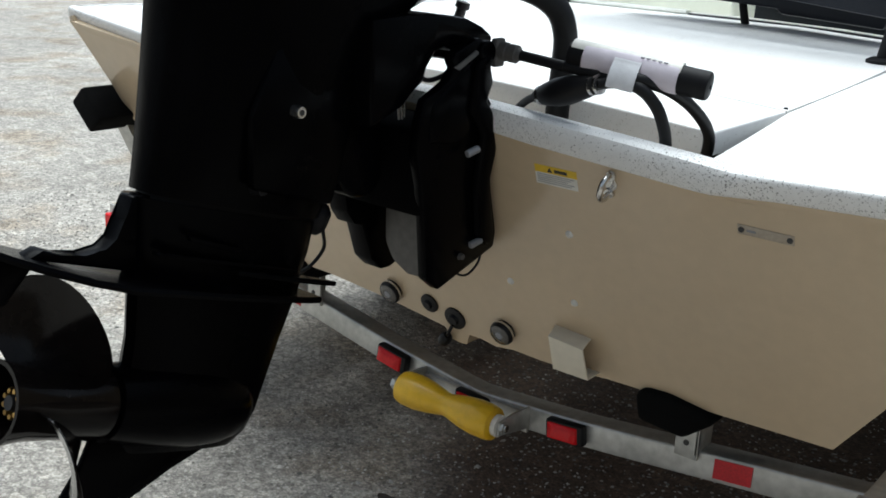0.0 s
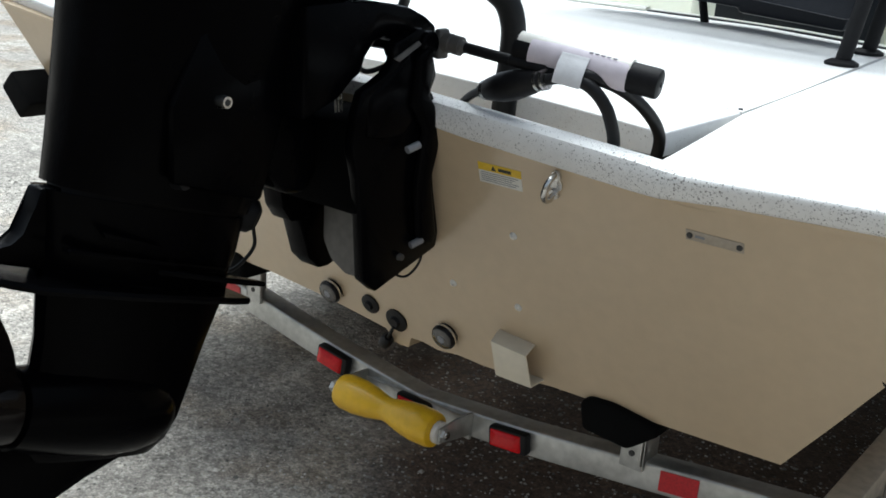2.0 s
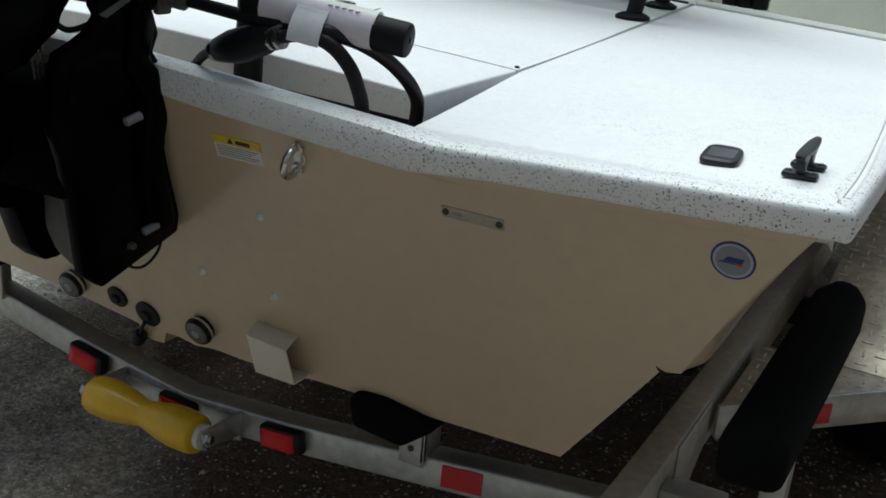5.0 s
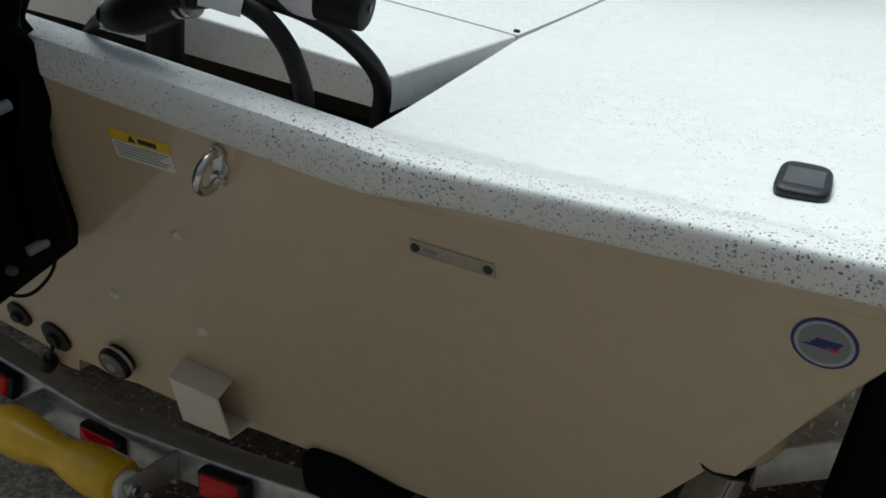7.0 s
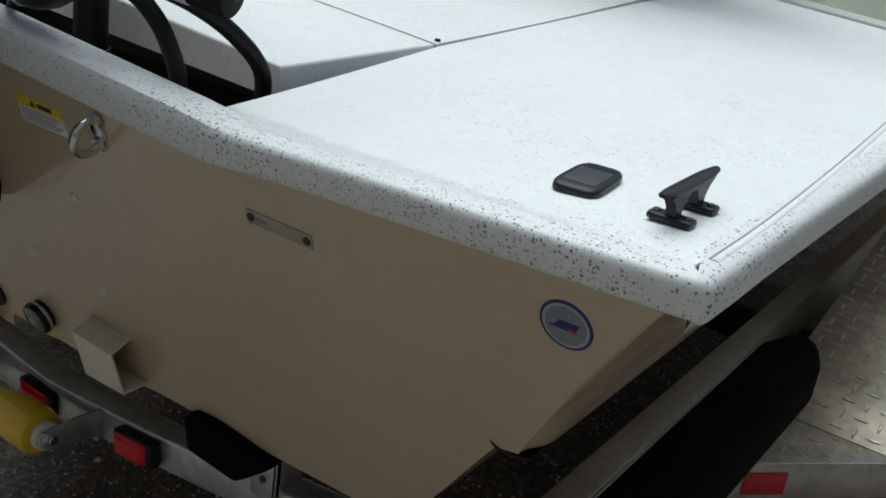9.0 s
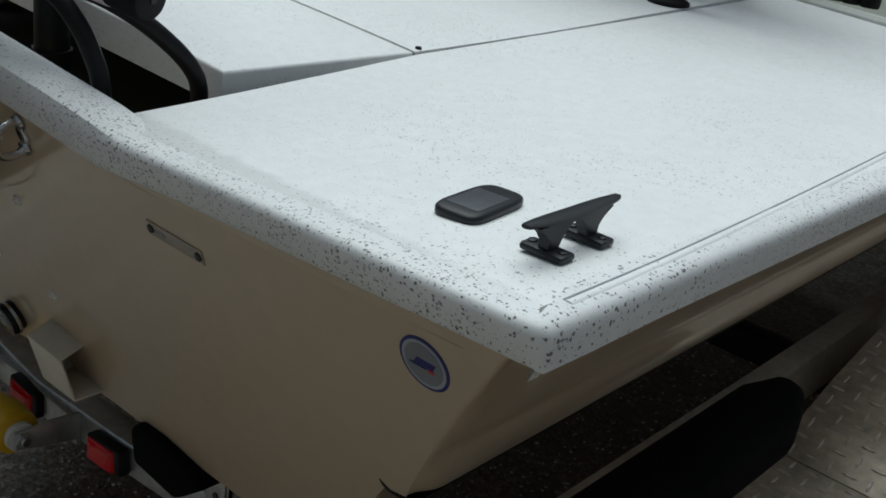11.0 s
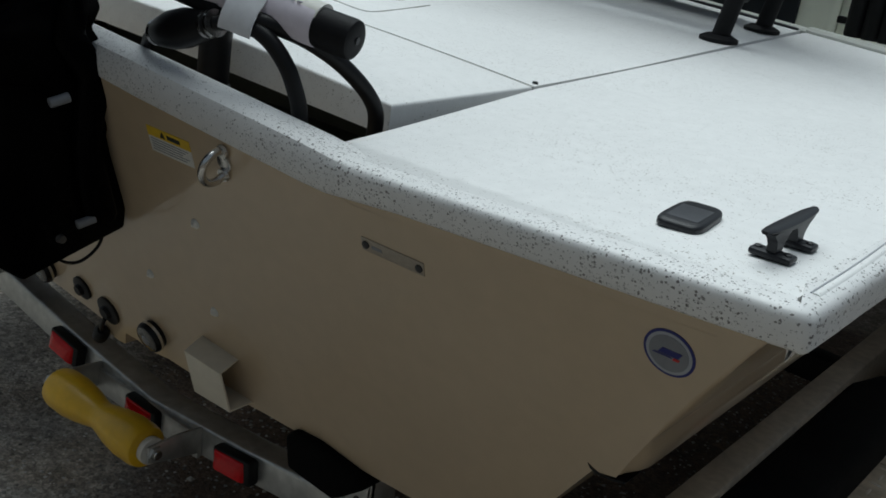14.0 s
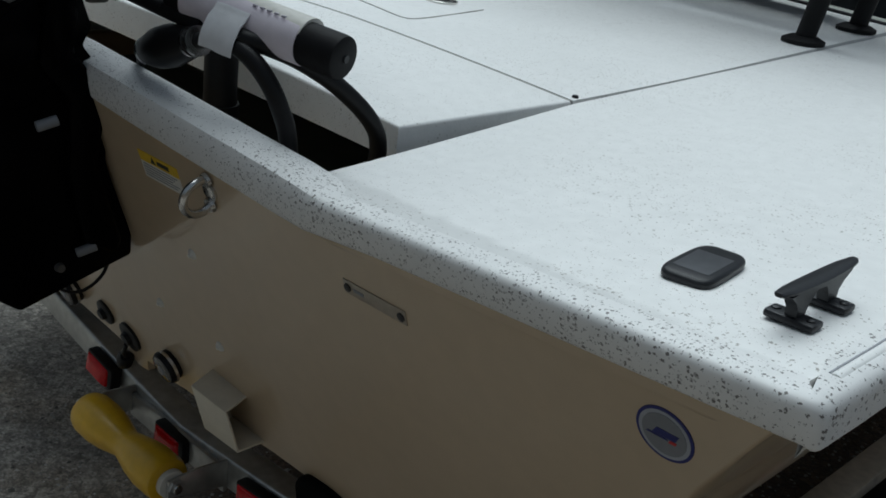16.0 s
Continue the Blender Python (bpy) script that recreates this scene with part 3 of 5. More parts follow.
def build_decks(boat):
    ys = [-0.121, -0.115, -0.109, -0.101, -0.085, -0.06, -0.02, 0.06, 0.2, 0.387, 0.6, 0.9, 1.25, 1.62]
    for s in (1, -1):
        inner = lambda y, s=s: s * (edge_x(y) + 0.002)
        outer = lambda y, s=s: s * 1.038
        cols = [0, 0.15, 0.3, 0.45, 0.6, 0.75, 0.88, 0.94, 0.968, 0.982, 0.99, 0.995, 1]
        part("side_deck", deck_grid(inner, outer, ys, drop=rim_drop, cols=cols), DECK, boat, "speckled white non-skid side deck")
        # a low ridge that borders the non-skid field
        line = [(1.046, -0.098), (1.044, 0.04), (1.030, 0.3), (1.003, 0.7), (0.974, 1.1), (0.95, 1.55)]
        b = hose([(s * x, y, deck_z(s * 1.034, y) - 0.0038) for x, y in line], 0.0050, seg=16)
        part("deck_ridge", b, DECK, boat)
        b = hose([(s * (x - 0.0042), y, deck_z(s * 1.034, y) + 0.0001) for x, y in line], 0.0009, seg=6)
        part("deck_groove", b, PALE, boat, "fine grey groove along the deck edge")
        # forward lip of the side deck
        b = loft([[(s * x, 1.622 + dy, deck_z(s * x, 1.62) + dz) for dy, dz in ((0, -0.05), (0, 0.006), (0.006, 0.013), (0.030, 0.013), (0.036, 0.006), (0.036, -0.05))] for x in (0.39, 0.6, 0.8, 1.0)])
        part("deck_lip", b, WHITE, boat)
    # centre panel and the lid over the motor well, which meet in a straight seam
    cols = [k / 12 for k in range(-12, 13)]

    def sheet(width, top, ys, low):
        b = bmesh.new()
        up, dn = [], []
        for y in ys:
            xs = [u * width(y) for u in cols]
            up.append([b.verts.new((x, y, top(x, y))) for x in xs])
            dn.append([b.verts.new((x, y, low(x, y))) for x in xs])
        n = len(cols) - 1
        for i in range(len(ys) - 1):
            for j in range(n):
                b.faces.new((up[i][j], up[i][j + 1], up[i + 1][j + 1], up[i + 1][j]))
                b.faces.new((dn[i][j], dn[i + 1][j], dn[i + 1][j + 1], dn[i][j + 1]))
            for j in (0, n):
                b.faces.new((up[i][j], up[i + 1][j], dn[i + 1][j], dn[i][j]))
        for i in (0, len(ys) - 1):
            for j in range(n):
                b.faces.new((up[i][j], up[i][j + 1], dn[i][j + 1], dn[i][j]))
        return b

    ys = [LID_Y1 + 0.002, 0.46, 0.55, 0.7, 0.85, 0.997, 1.3, 1.62]
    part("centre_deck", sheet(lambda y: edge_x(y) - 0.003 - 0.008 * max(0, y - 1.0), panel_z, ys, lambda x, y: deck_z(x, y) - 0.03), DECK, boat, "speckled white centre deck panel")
    ys = [LID_Y0, 0.1, 0.16, 0.24, 0.32, LID_Y1 - 0.002]
    b = sheet(lambda y: 0.4605 - 0.0045 * (y - LID_Y0) / 0.31, lid_z, ys, lambda x, y: port(0.928 - 0.033 * abs(x), x))
    bmesh.ops.recalc_face_normals(b, faces=b.faces)
    edges = [e for e in b.edges if e.calc_face_angle(0) > radians(60) and min(v.co.z - lid_z(v.co.x, v.co.y) for v in e.verts) > -0.002 and max(v.co.y for v in e.verts) < 0.386]
    bmesh.ops.bevel(b, geom=edges, offset=0.004, segments=3, profile=0.5, affect="EDGES")
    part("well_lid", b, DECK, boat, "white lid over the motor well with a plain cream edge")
    # walls of the well, in the colour darkened for the shade inside it
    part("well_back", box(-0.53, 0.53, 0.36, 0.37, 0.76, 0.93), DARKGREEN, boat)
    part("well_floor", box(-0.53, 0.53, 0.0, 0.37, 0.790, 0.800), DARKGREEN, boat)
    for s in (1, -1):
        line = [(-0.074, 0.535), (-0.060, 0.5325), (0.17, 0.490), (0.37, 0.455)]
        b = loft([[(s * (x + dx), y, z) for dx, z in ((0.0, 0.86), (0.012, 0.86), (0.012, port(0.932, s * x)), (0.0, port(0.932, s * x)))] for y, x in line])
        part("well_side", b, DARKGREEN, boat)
    # seam between lid and panel
    b = loft([[(u * 0.454, LID_Y1 + dy, lid_z(u * 0.454, LID_Y1) + dz) for dy, dz in ((-0.004, -0.012), (0.004, -0.012), (0.004, -0.0012), (-0.004, -0.0012))] for u in cols])
    part("seam", b, SEAM, boat, "grey seam between lid and deck panel")
    # cockpit forward of the decks
    part("cockpit_floor", box(-0.93, 0.93, 1.6, 4.2, 0.70, 0.73), WHITE, boat)
    for s in (1, -1):
        x0, x1 = sorted((s * 0.90, s * 1.02))
        part("cockpit_side", box(x0, x1, 1.64, 4.2, 0.73, port(0.955, s), 0.02), WHITE, boat)
    part("foredeck", box(-0.80, 0.80, 4.2, 4.9, 0.90, 0.98, 0.02), WHITE, boat)
    part("cockpit_bulkhead", box(-0.9, 0.9, 1.612, 1.62, 0.70, 0.93), WHITE, boat)
    # dark gasket line and white lip along the forward edge of the centre deck
    b = hose([(x, 1.600, deck_z(x, 1.6) + 0.0025) for x in (-0.37, -0.15, 0.1, 0.375)], 0.0062, seg=8)
    part("gasket", b, PLASTIC, boat, "thin dark gasket at the hatch edge")
    b = loft([[(x, 1.612 + dy, deck_z(x, 1.61) + dz) for dy, dz in ((0, -0.03), (0, 0.004), (0.006, 0.010), (0.026, 0.010), (0.032, 0.004), (0.032, -0.03))] for x in (-0.37, -0.15, 0.1, 0.39)])
    part("forward_lip", b, WHITE, boat)
    # added block that fills in the pale surface ahead of the console
    part("pale_backing_block", box(0.02, 0.90, 3.0, 4.2, 0.73, 1.52, 0.03, 3), WHITE, boat, "plain white block added as the pale background ahead of the console")
    # round pull and hatch outline in the centre deck
    hx, hy = -0.105, 0.70
    hz = panel_z(hx, hy)
    part("hatch_pull", lathe((hx, hy, hz - 0.002), (hx, hy, hz + 0.004), ((0, 0.030), (0.8, 0.030), (1, 0.027)), 28), STEEL, boat, "round steel hatch pull")
    part("hatch_latch", lathe((hx, hy, hz + 0.003), (hx, hy, hz + 0.0055), ((0, 0.016), (1, 0.015)), 24), PLASTIC, boat)
    pts = [(-0.40, 0.575), (-0.22, 0.535), (-0.10, 0.512), (-0.005, 0.492), (0.018, 0.491), (0.027, 0.503), (0.020, 0.54), (-0.005, 0.63), (-0.032, 0.735)]
    b = hose([(x, y, panel_z(x, y) - 0.0006) for x, y in pts], 0.0022, seg=6)
    part("hatch_gap", b, SEAM, boat, "grey gap round the hatch")
    sx, sy = 0.447, 0.404
    part("screw", lathe((sx, sy, panel_z(sx, sy) - 0.001), (sx, sy, panel_z(sx, sy) + 0.003), ((0, 0.005), (1, 0.004)), 12), PLASTIC, boat)


build_decks(boat)


# ---- fittings on the boat ----
def build_cleat(x0, y0, turn):
    z = deck_z(x0, y0) + 0.001
    c = thing("cleat", "black deck cleat with two flared horns", "cleat")
    b = bmesh.new()
    rings = []
    for f, h, w, lo in ((-1, 0.048, 0.0045, 0.0435), (-0.94, 0.048, 0.007, 0.042), (-0.7, 0.0475, 0.0100, 0.0405), (-0.4, 0.047, 0.0112, 0.0375), (0, 0.0465, 0.0118, 0.036), (0.4, 0.047, 0.0112, 0.0375), (0.7, 0.0475, 0.0100, 0.0405), (0.94, 0.048, 0.007, 0.042), (1, 0.048, 0.0045, 0.0435)):
        a = 0.083 * f
        rings.append([(a, -w, lo + 0.002), (a, -w, h - 0.002), (a, -w * 0.6, h), (a, w * 0.6, h), (a, w, h - 0.002), (a, w, lo + 0.002), (a, w * 0.6, lo), (a, -w * 0.6, lo)])
    loft(rings, bm=b)
    part("horn_bar", b, PLASTIC, c)
    for s in (1, -1):
        b = bmesh.new()
        rings = []
        for zz, a0, a1, w in ((0.0, 0.026, 0.046, 0.0075), (0.010, 0.025, 0.044, 0.007), (0.020, 0.021, 0.045, 0.007), (0.030, 0.014, 0.052, 0.0075), (0.040, 0.002, 0.066, 0.008)):
            rings.append([(s * a0, -w, zz), (s * a1, -w, zz), (s * a1, w, zz), (s * a0, w, zz)])
        loft(rings, bm=b)
        part("leg", b, PLASTIC, c)
        b = box(s * 0.036 - 0.013, s * 0.036 + 0.013, -0.030, 0.030, 0, 0.010, 0.004)
        foot = part("foot", b, PLASTIC, c)
        for q in (1, -1):
            part("bolt", lathe((s * 0.036, q * 0.021, 0.009), (s * 0.036, q * 0.021, 0.0125), ((0, 0.0055), (0.7, 0.0055), (1, 0.004)), 12), PLASTIC, foot)
    c.matrix_world = pose(x0, y0, z, 0, 0, turn) @ Matrix.Diagonal((0.715, 0.62, 0.625, 1))
    return c


build_cleat(0.9885, -0.0195, 91)


def build_deck_cap():
    """The low black pop-up light beside the cleat."""
    x0, y0 = 0.8965, -0.0060
    c = thing("deck_light", "low black plastic deck light with a grey lens panel", "boat light")
    def plan(k, dz, n=32):
        out = []
        for q in range(n):
            a = 2 * math.pi * q / n
            c, sn = math.cos(a), math.sin(a)
            out.append((k * 0.052 * math.copysign(abs(c) ** 0.45, c), k * 0.036 * math.copysign(abs(sn) ** 0.45, sn) * (1 - 0.08 * c), dz))
        return out
    part("housing", loft([plan(0.99, 0), plan(1.0, 0.004), plan(1.0, 0.010), plan(0.985, 0.014), plan(0.94, 0.0175), plan(0.88, 0.0195), plan(0.74, 0.021)]), PLASTIC, c)
    part("lens_panel", box(-0.036, 0.022, -0.025, 0.025, 0.0200, 0.0220, 0.0008), LENSPANEL, c, "dark grey lens panel")
    part("grip", box(0.030, 0.048, -0.018, 0.018, 0.012, 0.0195, 0.003), PLASTIC, c)
    c.matrix_world = pose(x0, y0, deck_z(x0, y0) + 0.001, 0, 0, 97) @ Matrix.Diagonal((0.80, 0.60, 0.38, 1))


build_deck_cap()


def transom_frame(x, z, out=0.003):
    """Local axes on the transom: x to starboard, y up along it, z out of it."""
    o = on_transom(x, z, out)
    return Matrix(((1, 0, 0, o.x), (0, -0.330, -0.944, o.y), (0, 0.944, -0.330, o.z), (0, 0, 0, 1)))


def build_tow_eye(x, z):
    e = thing("tow_eye", "polished steel bow eye bolted to the transom", "eye bolt")
    part("plate", lathe((0, 0.0, 0), (0, 0.0, 0.004), ((0, 0.013), (0.8, 0.013), (1, 0.011)), 20), STEEL, e)
    pts = [(0, 0.017, 0.0), (0, 0.0225, 0.011), (0, 0.0215, 0.025), (0, 0.012, 0.036), (0, -0.002, 0.039), (0, -0.016, 0.032), (0, -0.0225, 0.017), (0, -0.018, 0.0)]
    part("loop", hose(pts, 0.0055, 12), STEEL, e)
    for s in (1, -1):
        part("washer", lathe((0, s * 0.019, 0.003), (0, s * 0.019, 0.007), ((0, 0.010), (1, 0.009)), 16), STEEL, e)
    e.matrix_world = transom_frame(x, z) @ pose(0, 0, 0, 0, 0, -12) @ Matrix.Scale(0.87, 4)


build_tow_eye(0.3925, 0.887)


def build_warning_label(x, z):
    w = thing("warning_label", "yellow and white warning sticker on the transom", "sticker")
    part("sheet", box(-0.040, 0.040, -0.0175, 0.0045, 0, 0.0006), SIGNWHITE, w, "white panel with grey print")
    part("header", box(-0.040, 0.040, 0.0045, 0.0175, 0, 0.0008), SIGNYELLOW, w, "yellow heading band")
    for k in range(5):
        part("print_line", box(-0.036, 0.034 - 0.006 * (k % 3), 0.0012 - 0.0036 * k - 0.0005, 0.0012 - 0.0036 * k + 0.0005, 0.0006, 0.0010), GREY, w)
    b = loft([[(-0.016, 0.007, zz), (-0.006, 0.007, zz), (-0.011, 0.0155, zz)] for zz in (0.0008, 0.0012)])
    part("triangle", b, INK, w)
    part("heading_bar", box(-0.002, 0.022, 0.008, 0.0135, 0.0008, 0.0012), INK, w)
    w.matrix_world = transom_frame(x, z) @ pose(0, 0, 0, 0, 0, 0)


build_warning_label(0.290, 0.876)


def build_serial_plate(x, z):
    w = thing("serial_plate", "small tarnished metal plate with two dark screws", "plate")
    part("plate", box(-0.042, 0.042, -0.008, 0.008, 0, 0.0012, 0.0005), TANPLATE, w)
    for s in (1, -1):
        part("screw", lathe((s * 0.036, 0, 0.001), (s * 0.036, 0, 0.0034), ((0, 0.0045), (0.7, 0.0045), (1, 0.003)), 12), INK, w)
    part("stamp_bar", box(-0.028, -0.014, -0.002, 0.002, 0.0012, 0.0015), GREY, w)
    w.matrix_world = transom_frame(x, z)


build_serial_plate(0.641, 0.861)


def build_badge(x, z):
    w = thing("round_badge", "round grey sticker with navy rim and a blue boat mark", "sticker")
    part("rim", lathe((0, 0, 0), (0, 0, 0.0008), ((0, 0.0285), (1, 0.0285)), 48), BLUE, w)
    part("ring", lathe((0, 0, 0.0008), (0, 0, 0.0011), ((0, 0.0255), (1, 0.0255)), 48), PALE, w)
    part("disc", lathe((0, 0, 0.0011), (0, 0, 0.0014), ((0, 0.0220), (1, 0.0220)), 48), GREY, w)
    b = slab([(-0.012, -0.002), (0.011, -0.002), (0.015, 0.0055), (-0.007, 0.0055)], "z", 0.0014, 0.0018)
    part("mark", b, BLUE, w)
    b = slab([(-0.018, -0.0045), (0.004, -0.0045), (0.002, -0.003), (-0.016, -0.0028)], "z", 0.0014, 0.0018)
    part("stroke", b, BLUE, w)
    b = slab([(0.004, -0.006), (0.011, -0.006), (0.013, -0.0028), (0.006, -0.0028)], "z", 0.0014, 0.0018)
    part("flag", b, SIGNRED, w)
    w.matrix_world = transom_frame(x, z) @ Matrix.Diagonal((0.84, 0.84, 1, 1))


build_badge(0.951, 0.888)


def build_underwater_light(x, z):
    w = thing("underwater_light", "round underwater light with dark rim and glass lens", "boat light", group="transom lights")
    part("body", lathe((0, 0, 0), (0, 0, 0.026), ((0, 0.024), (0.5, 0.026), (0.75, 0.027), (1, 0.024)), 28), RUBBER, w)
    part("bezel", lathe((0, 0, 0.010), (0, 0, 0.016), ((0, 0.0275), (1, 0.0275)), 28), STEEL, w, "thin steel bezel")
    part("lens", lathe((0, 0, 0.026), (0, 0, 0.029), ((0, 0.022), (0.6, 0.020), (1, 0.010)), 28), LENS, w, "clear round lens")
    part("hub", lathe((0, 0, 0.0285), (0, 0, 0.0305), ((0, 0.009), (1, 0.007)), 18), GREY, w)
    w.matrix_world = transom_frame(x, z) @ Matrix.Diagonal((0.92, 0.92, 0.72, 1))


build_underwater_light(0.127, 0.530)
build_underwater_light(-0.154, 0.536)


def build_plugs():
    for x, z, r, tail in ((-0.058, 0.533, 0.0205, 0), (0.004, 0.517, 0.0245, 1)):
        w = thing("drain_plug", "round black rubber drain plug in the transom", "drain plug", group="drain plugs")
        part("flange", lathe((0, 0, 0), (0, 0, 0.006), ((0, r), (0.7, r), (1, r * 0.8)), 24), RUBBER, w)
        part("knob", lathe((0, 0, 0.006), (0, 0, 0.012), ((0, r * 0.5), (1, r * 0.4)), 18), RUBBER, w)
        w.matrix_world = transom_frame(x, z)
    w = thing("hanging_plug", "black rubber plug hanging from a short cord", "drain plug")
    part("plug", lathe((-0.016, -0.032, 0.012), (-0.031, -0.052, 0.012), ((0, 0.008), (0.3, 0.013), (1, 0.012)), 16), RUBBER, w)
    part("cord", hose([(0.003, 0.0, 0.011), (-0.006, -0.017, 0.016), (-0.017, -0.033, 0.012)], 0.0035, 8), RUBBER, w)
    w.matrix_world = transom_frame(0.0, 0.508)


build_plugs()


def build_transducer_box():
    """A bent sheet: top, front and bottom plates, open at its sides."""
    w = thing("transducer_cover", "cream box-shaped transducer cover on the transom", "cover")

    def plate(name, q, n):
        b = loft([[Vector(p) for p in q], [Vector(p) + Vector(n) * 0.003 for p in q]])
        bmesh.ops.recalc_face_normals(b, faces=b.faces)
        bmesh.ops.bevel(b, geom=b.edges[:], offset=0.0009, segments=2, profile=0.5, affect="EDGES")
        return part(name, b, COVER, w)

    tl, tr = on_transom(0.247, 0.581, 0.001), on_transom(0.321, 0.5755, 0.001)
    fl, fr = (0.2575, -0.0445, 0.5725), (0.3250, -0.0385, 0.5645)
    bl, br = (0.2605, -0.0245, 0.5040), (0.3315, -0.0215, 0.5030)
    kl, kr = on_transom(0.257, 0.5045, 0.001), on_transom(0.331, 0.5035, 0.001)
    plate("top_plate", (tl, tr, fr, fl), (0, 0.1, -1))
    plate("front_plate", (fl, fr, br, bl), (0, 1, 0.25))
    plate("bottom_plate", (bl, br, kr, kl), (0, 0, 1))
    plate("end_plate", (tl, fl, bl, kl), (1, 0, 0))
    return w


build_transducer_box()


def build_screw_dots():
    for x, z in ((0.302, 0.776), (0.160, 0.646), (0.295, 0.641)):
        w = thing("sealed_screw", "small off-white sealed screw head on the transom", "screw", group="sealed screws")
        part("head", lathe((0, 0, 0), (0, 0, 0.0060), ((0, 0.0072), (0.3, 0.0066), (0.6, 0.0048), (0.7, 0.0030), (1, 0.0022)), 18), SIGNWHITE, w)
        w.matrix_world = transom_frame(x, z)


build_screw_dots()


# ---- outboard motor ----
# local axes of the trimmed-up motor: x across, a aft, u up, from the steering axis at the plate above the propeller
MOTOR = Matrix(((1, 0, 0, 0), (0, -0.959, 0.284, -0.55), (0, 0.284, 0.959, 0.757), (0, 0, 0, 1)))


def foil(lead, trail, half, u, n=20):
    """A streamlined ring in the plane u: nose forward, sharper tail aft."""
    c, out = trail - lead, []
    for k in range(n):
        a = 2 * math.pi * k / n
        f = 0.5 - 0.5 * math.cos(a)
        w = half * (abs(math.sin(a)) ** 0.62) * (1 - 0.22 * f)
        out.append((math.copysign(w, math.sin(a)), lead + c * f, u))
    return out


def boxy(a0, a1, half, u, n=28, p=0.35):
    out = []
    for k in range(n):
        t = 2 * math.pi * k / n
        c, s = math.cos(t), math.sin(t)
        out.append((half * math.copysign(abs(s) ** p, s), (a0 + a1) / 2 - (a1 - a0) / 2 * math.copysign(abs(c) ** p, c), u))
    return out


def build_motor():
    m = thing("outboard_motor", "large glossy black outboard motor trimmed up on the transom", "outboard motor")

    def add(name, b, mat, parent=None, label=""):
        return part(name, moved(b, MOTOR), mat, parent or m, label)

    # leg under the plate and the bullet
    add("gearcase", loft([foil(-0.160, 0.164, 0.040, -0.004), foil(-0.152, 0.156, 0.038, -0.05), foil(-0.139, 0.144, 0.036, -0.11), foil(-0.127, 0.140, 0.040, -0.17), foil(-0.117, 0.145, 0.042, -0.225), foil(-0.104, 0.136, 0.038, -0.258), foil(-0.085, 0.11, 0.022, -0.282)]), BLACK)
    prof = []
    for f, r in ((0, 0.004), (0.03, 0.022), (0.08, 0.038), (0.16, 0.052), (0.28, 0.061), (0.45, 0.065), (0.7, 0.063), (0.9, 0.058), (1, 0.055)):
        prof.append((f, r))
    add("bullet", lathe((0, -0.111, -0.222), (0, 0.160, -0.206), prof, 28), BLACK)
    b = bmesh.new()
    sk = [(-0.06, -0.275), (0.02, -0.315), (0.10, -0.365), (0.165, -0.402), (0.212, -0.392), (0.196, -0.345), (0.176, -0.300), (0.165, -0.25), (-0.04, -0.25)]
    loft([[(-0.007, a, u) for a, u in sk], [(0.007, a, u) for a, u in sk]], bm=b)
    bmesh.ops.bevel(b, geom=b.edges[:], offset=0.003, segments=2, profile=0.5, affect="EDGES")
    add("skeg", b, BLACK)
    # plate above the propeller, drooping a little towards its front
    def plate_u(a):
        return -0.031 + 0.031 * min(max((a - 0.15) / 0.24, 0), 1) ** 1.6
    half = [(0.390, 0.004), (0.386, 0.022), (0.36, 0.046), (0.32, 0.064), (0.26, 0.076), (0.20, 0.082), (0.05, 0.084), (-0.06, 0.083), (-0.12, 0.080), (-0.150, 0.074), (-0.146, 0.066), (-0.10, 0.045)]
    rings = []
    for a, x in half:
        u = plate_u(a)
        rings.append([(w, a, u + dz) for w, dz in ((-x, 0), (-x + 0.003, 0.005), (0, 0.006), (x - 0.003, 0.005), (x, 0), (x - 0.003, -0.005), (0, -0.006), (-x + 0.003, -0.005))])
    add("cavitation_plate", loft(rings), BLACK)
    # upper splash plate with two pointed front corners
    for s in (1, -1):
        wing = [(0.02, 0.060), (-0.05, 0.076), (-0.12, 0.090), (-0.156, 0.091), (-0.150, 0.080), (-0.10, 0.055)]
        add("splash_plate", slab([(s * x, a) for a, x in wing], "z", -0.004, 0.004, 0.002), BLACK)
    # swept fairing from the leg down onto the plate
    fl = [(0.10, 0.10), (0.190, 0.085), (0.191, 0.050), (0.197, 0.024), (0.211, 0.008), (0.240, -0.003), (0.275, -0.001), (0.303, 0.004), (0.322, -0.010), (0.10, -0.020)]
    b = loft([[(x, a, u) for a, u in fl] for x in (-0.016, 0.016)])
    bmesh.ops.bevel(b, geom=[e for e in b.edges], offset=0.004, segments=2, profile=0.5, affect="EDGES")
    add("fairing", b, BLACK)
    add("trim_tab", slab([(0.302, -0.012), (0.352, -0.004), (0.362, -0.074), (0.334, -0.072)], "x", -0.008, 0.008, 0.003), BLACK)
    # lower leg, joint line and midsection
    add("lower_leg", loft([foil(-0.150, 0.165, 0.046, -0.03, 28), foil(-0.150, 0.170, 0.050, 0.004, 28), foil(-0.150, 0.175, 0.062, 0.04, 28), foil(-0.145, 0.186, 0.070, 0.086, 28)]), BLACK)
    add("leg_joint", loft([foil(-0.135, 0.165, 0.062, 0.084, 28), foil(-0.135, 0.165, 0.062, 0.095, 28)]), MATT)
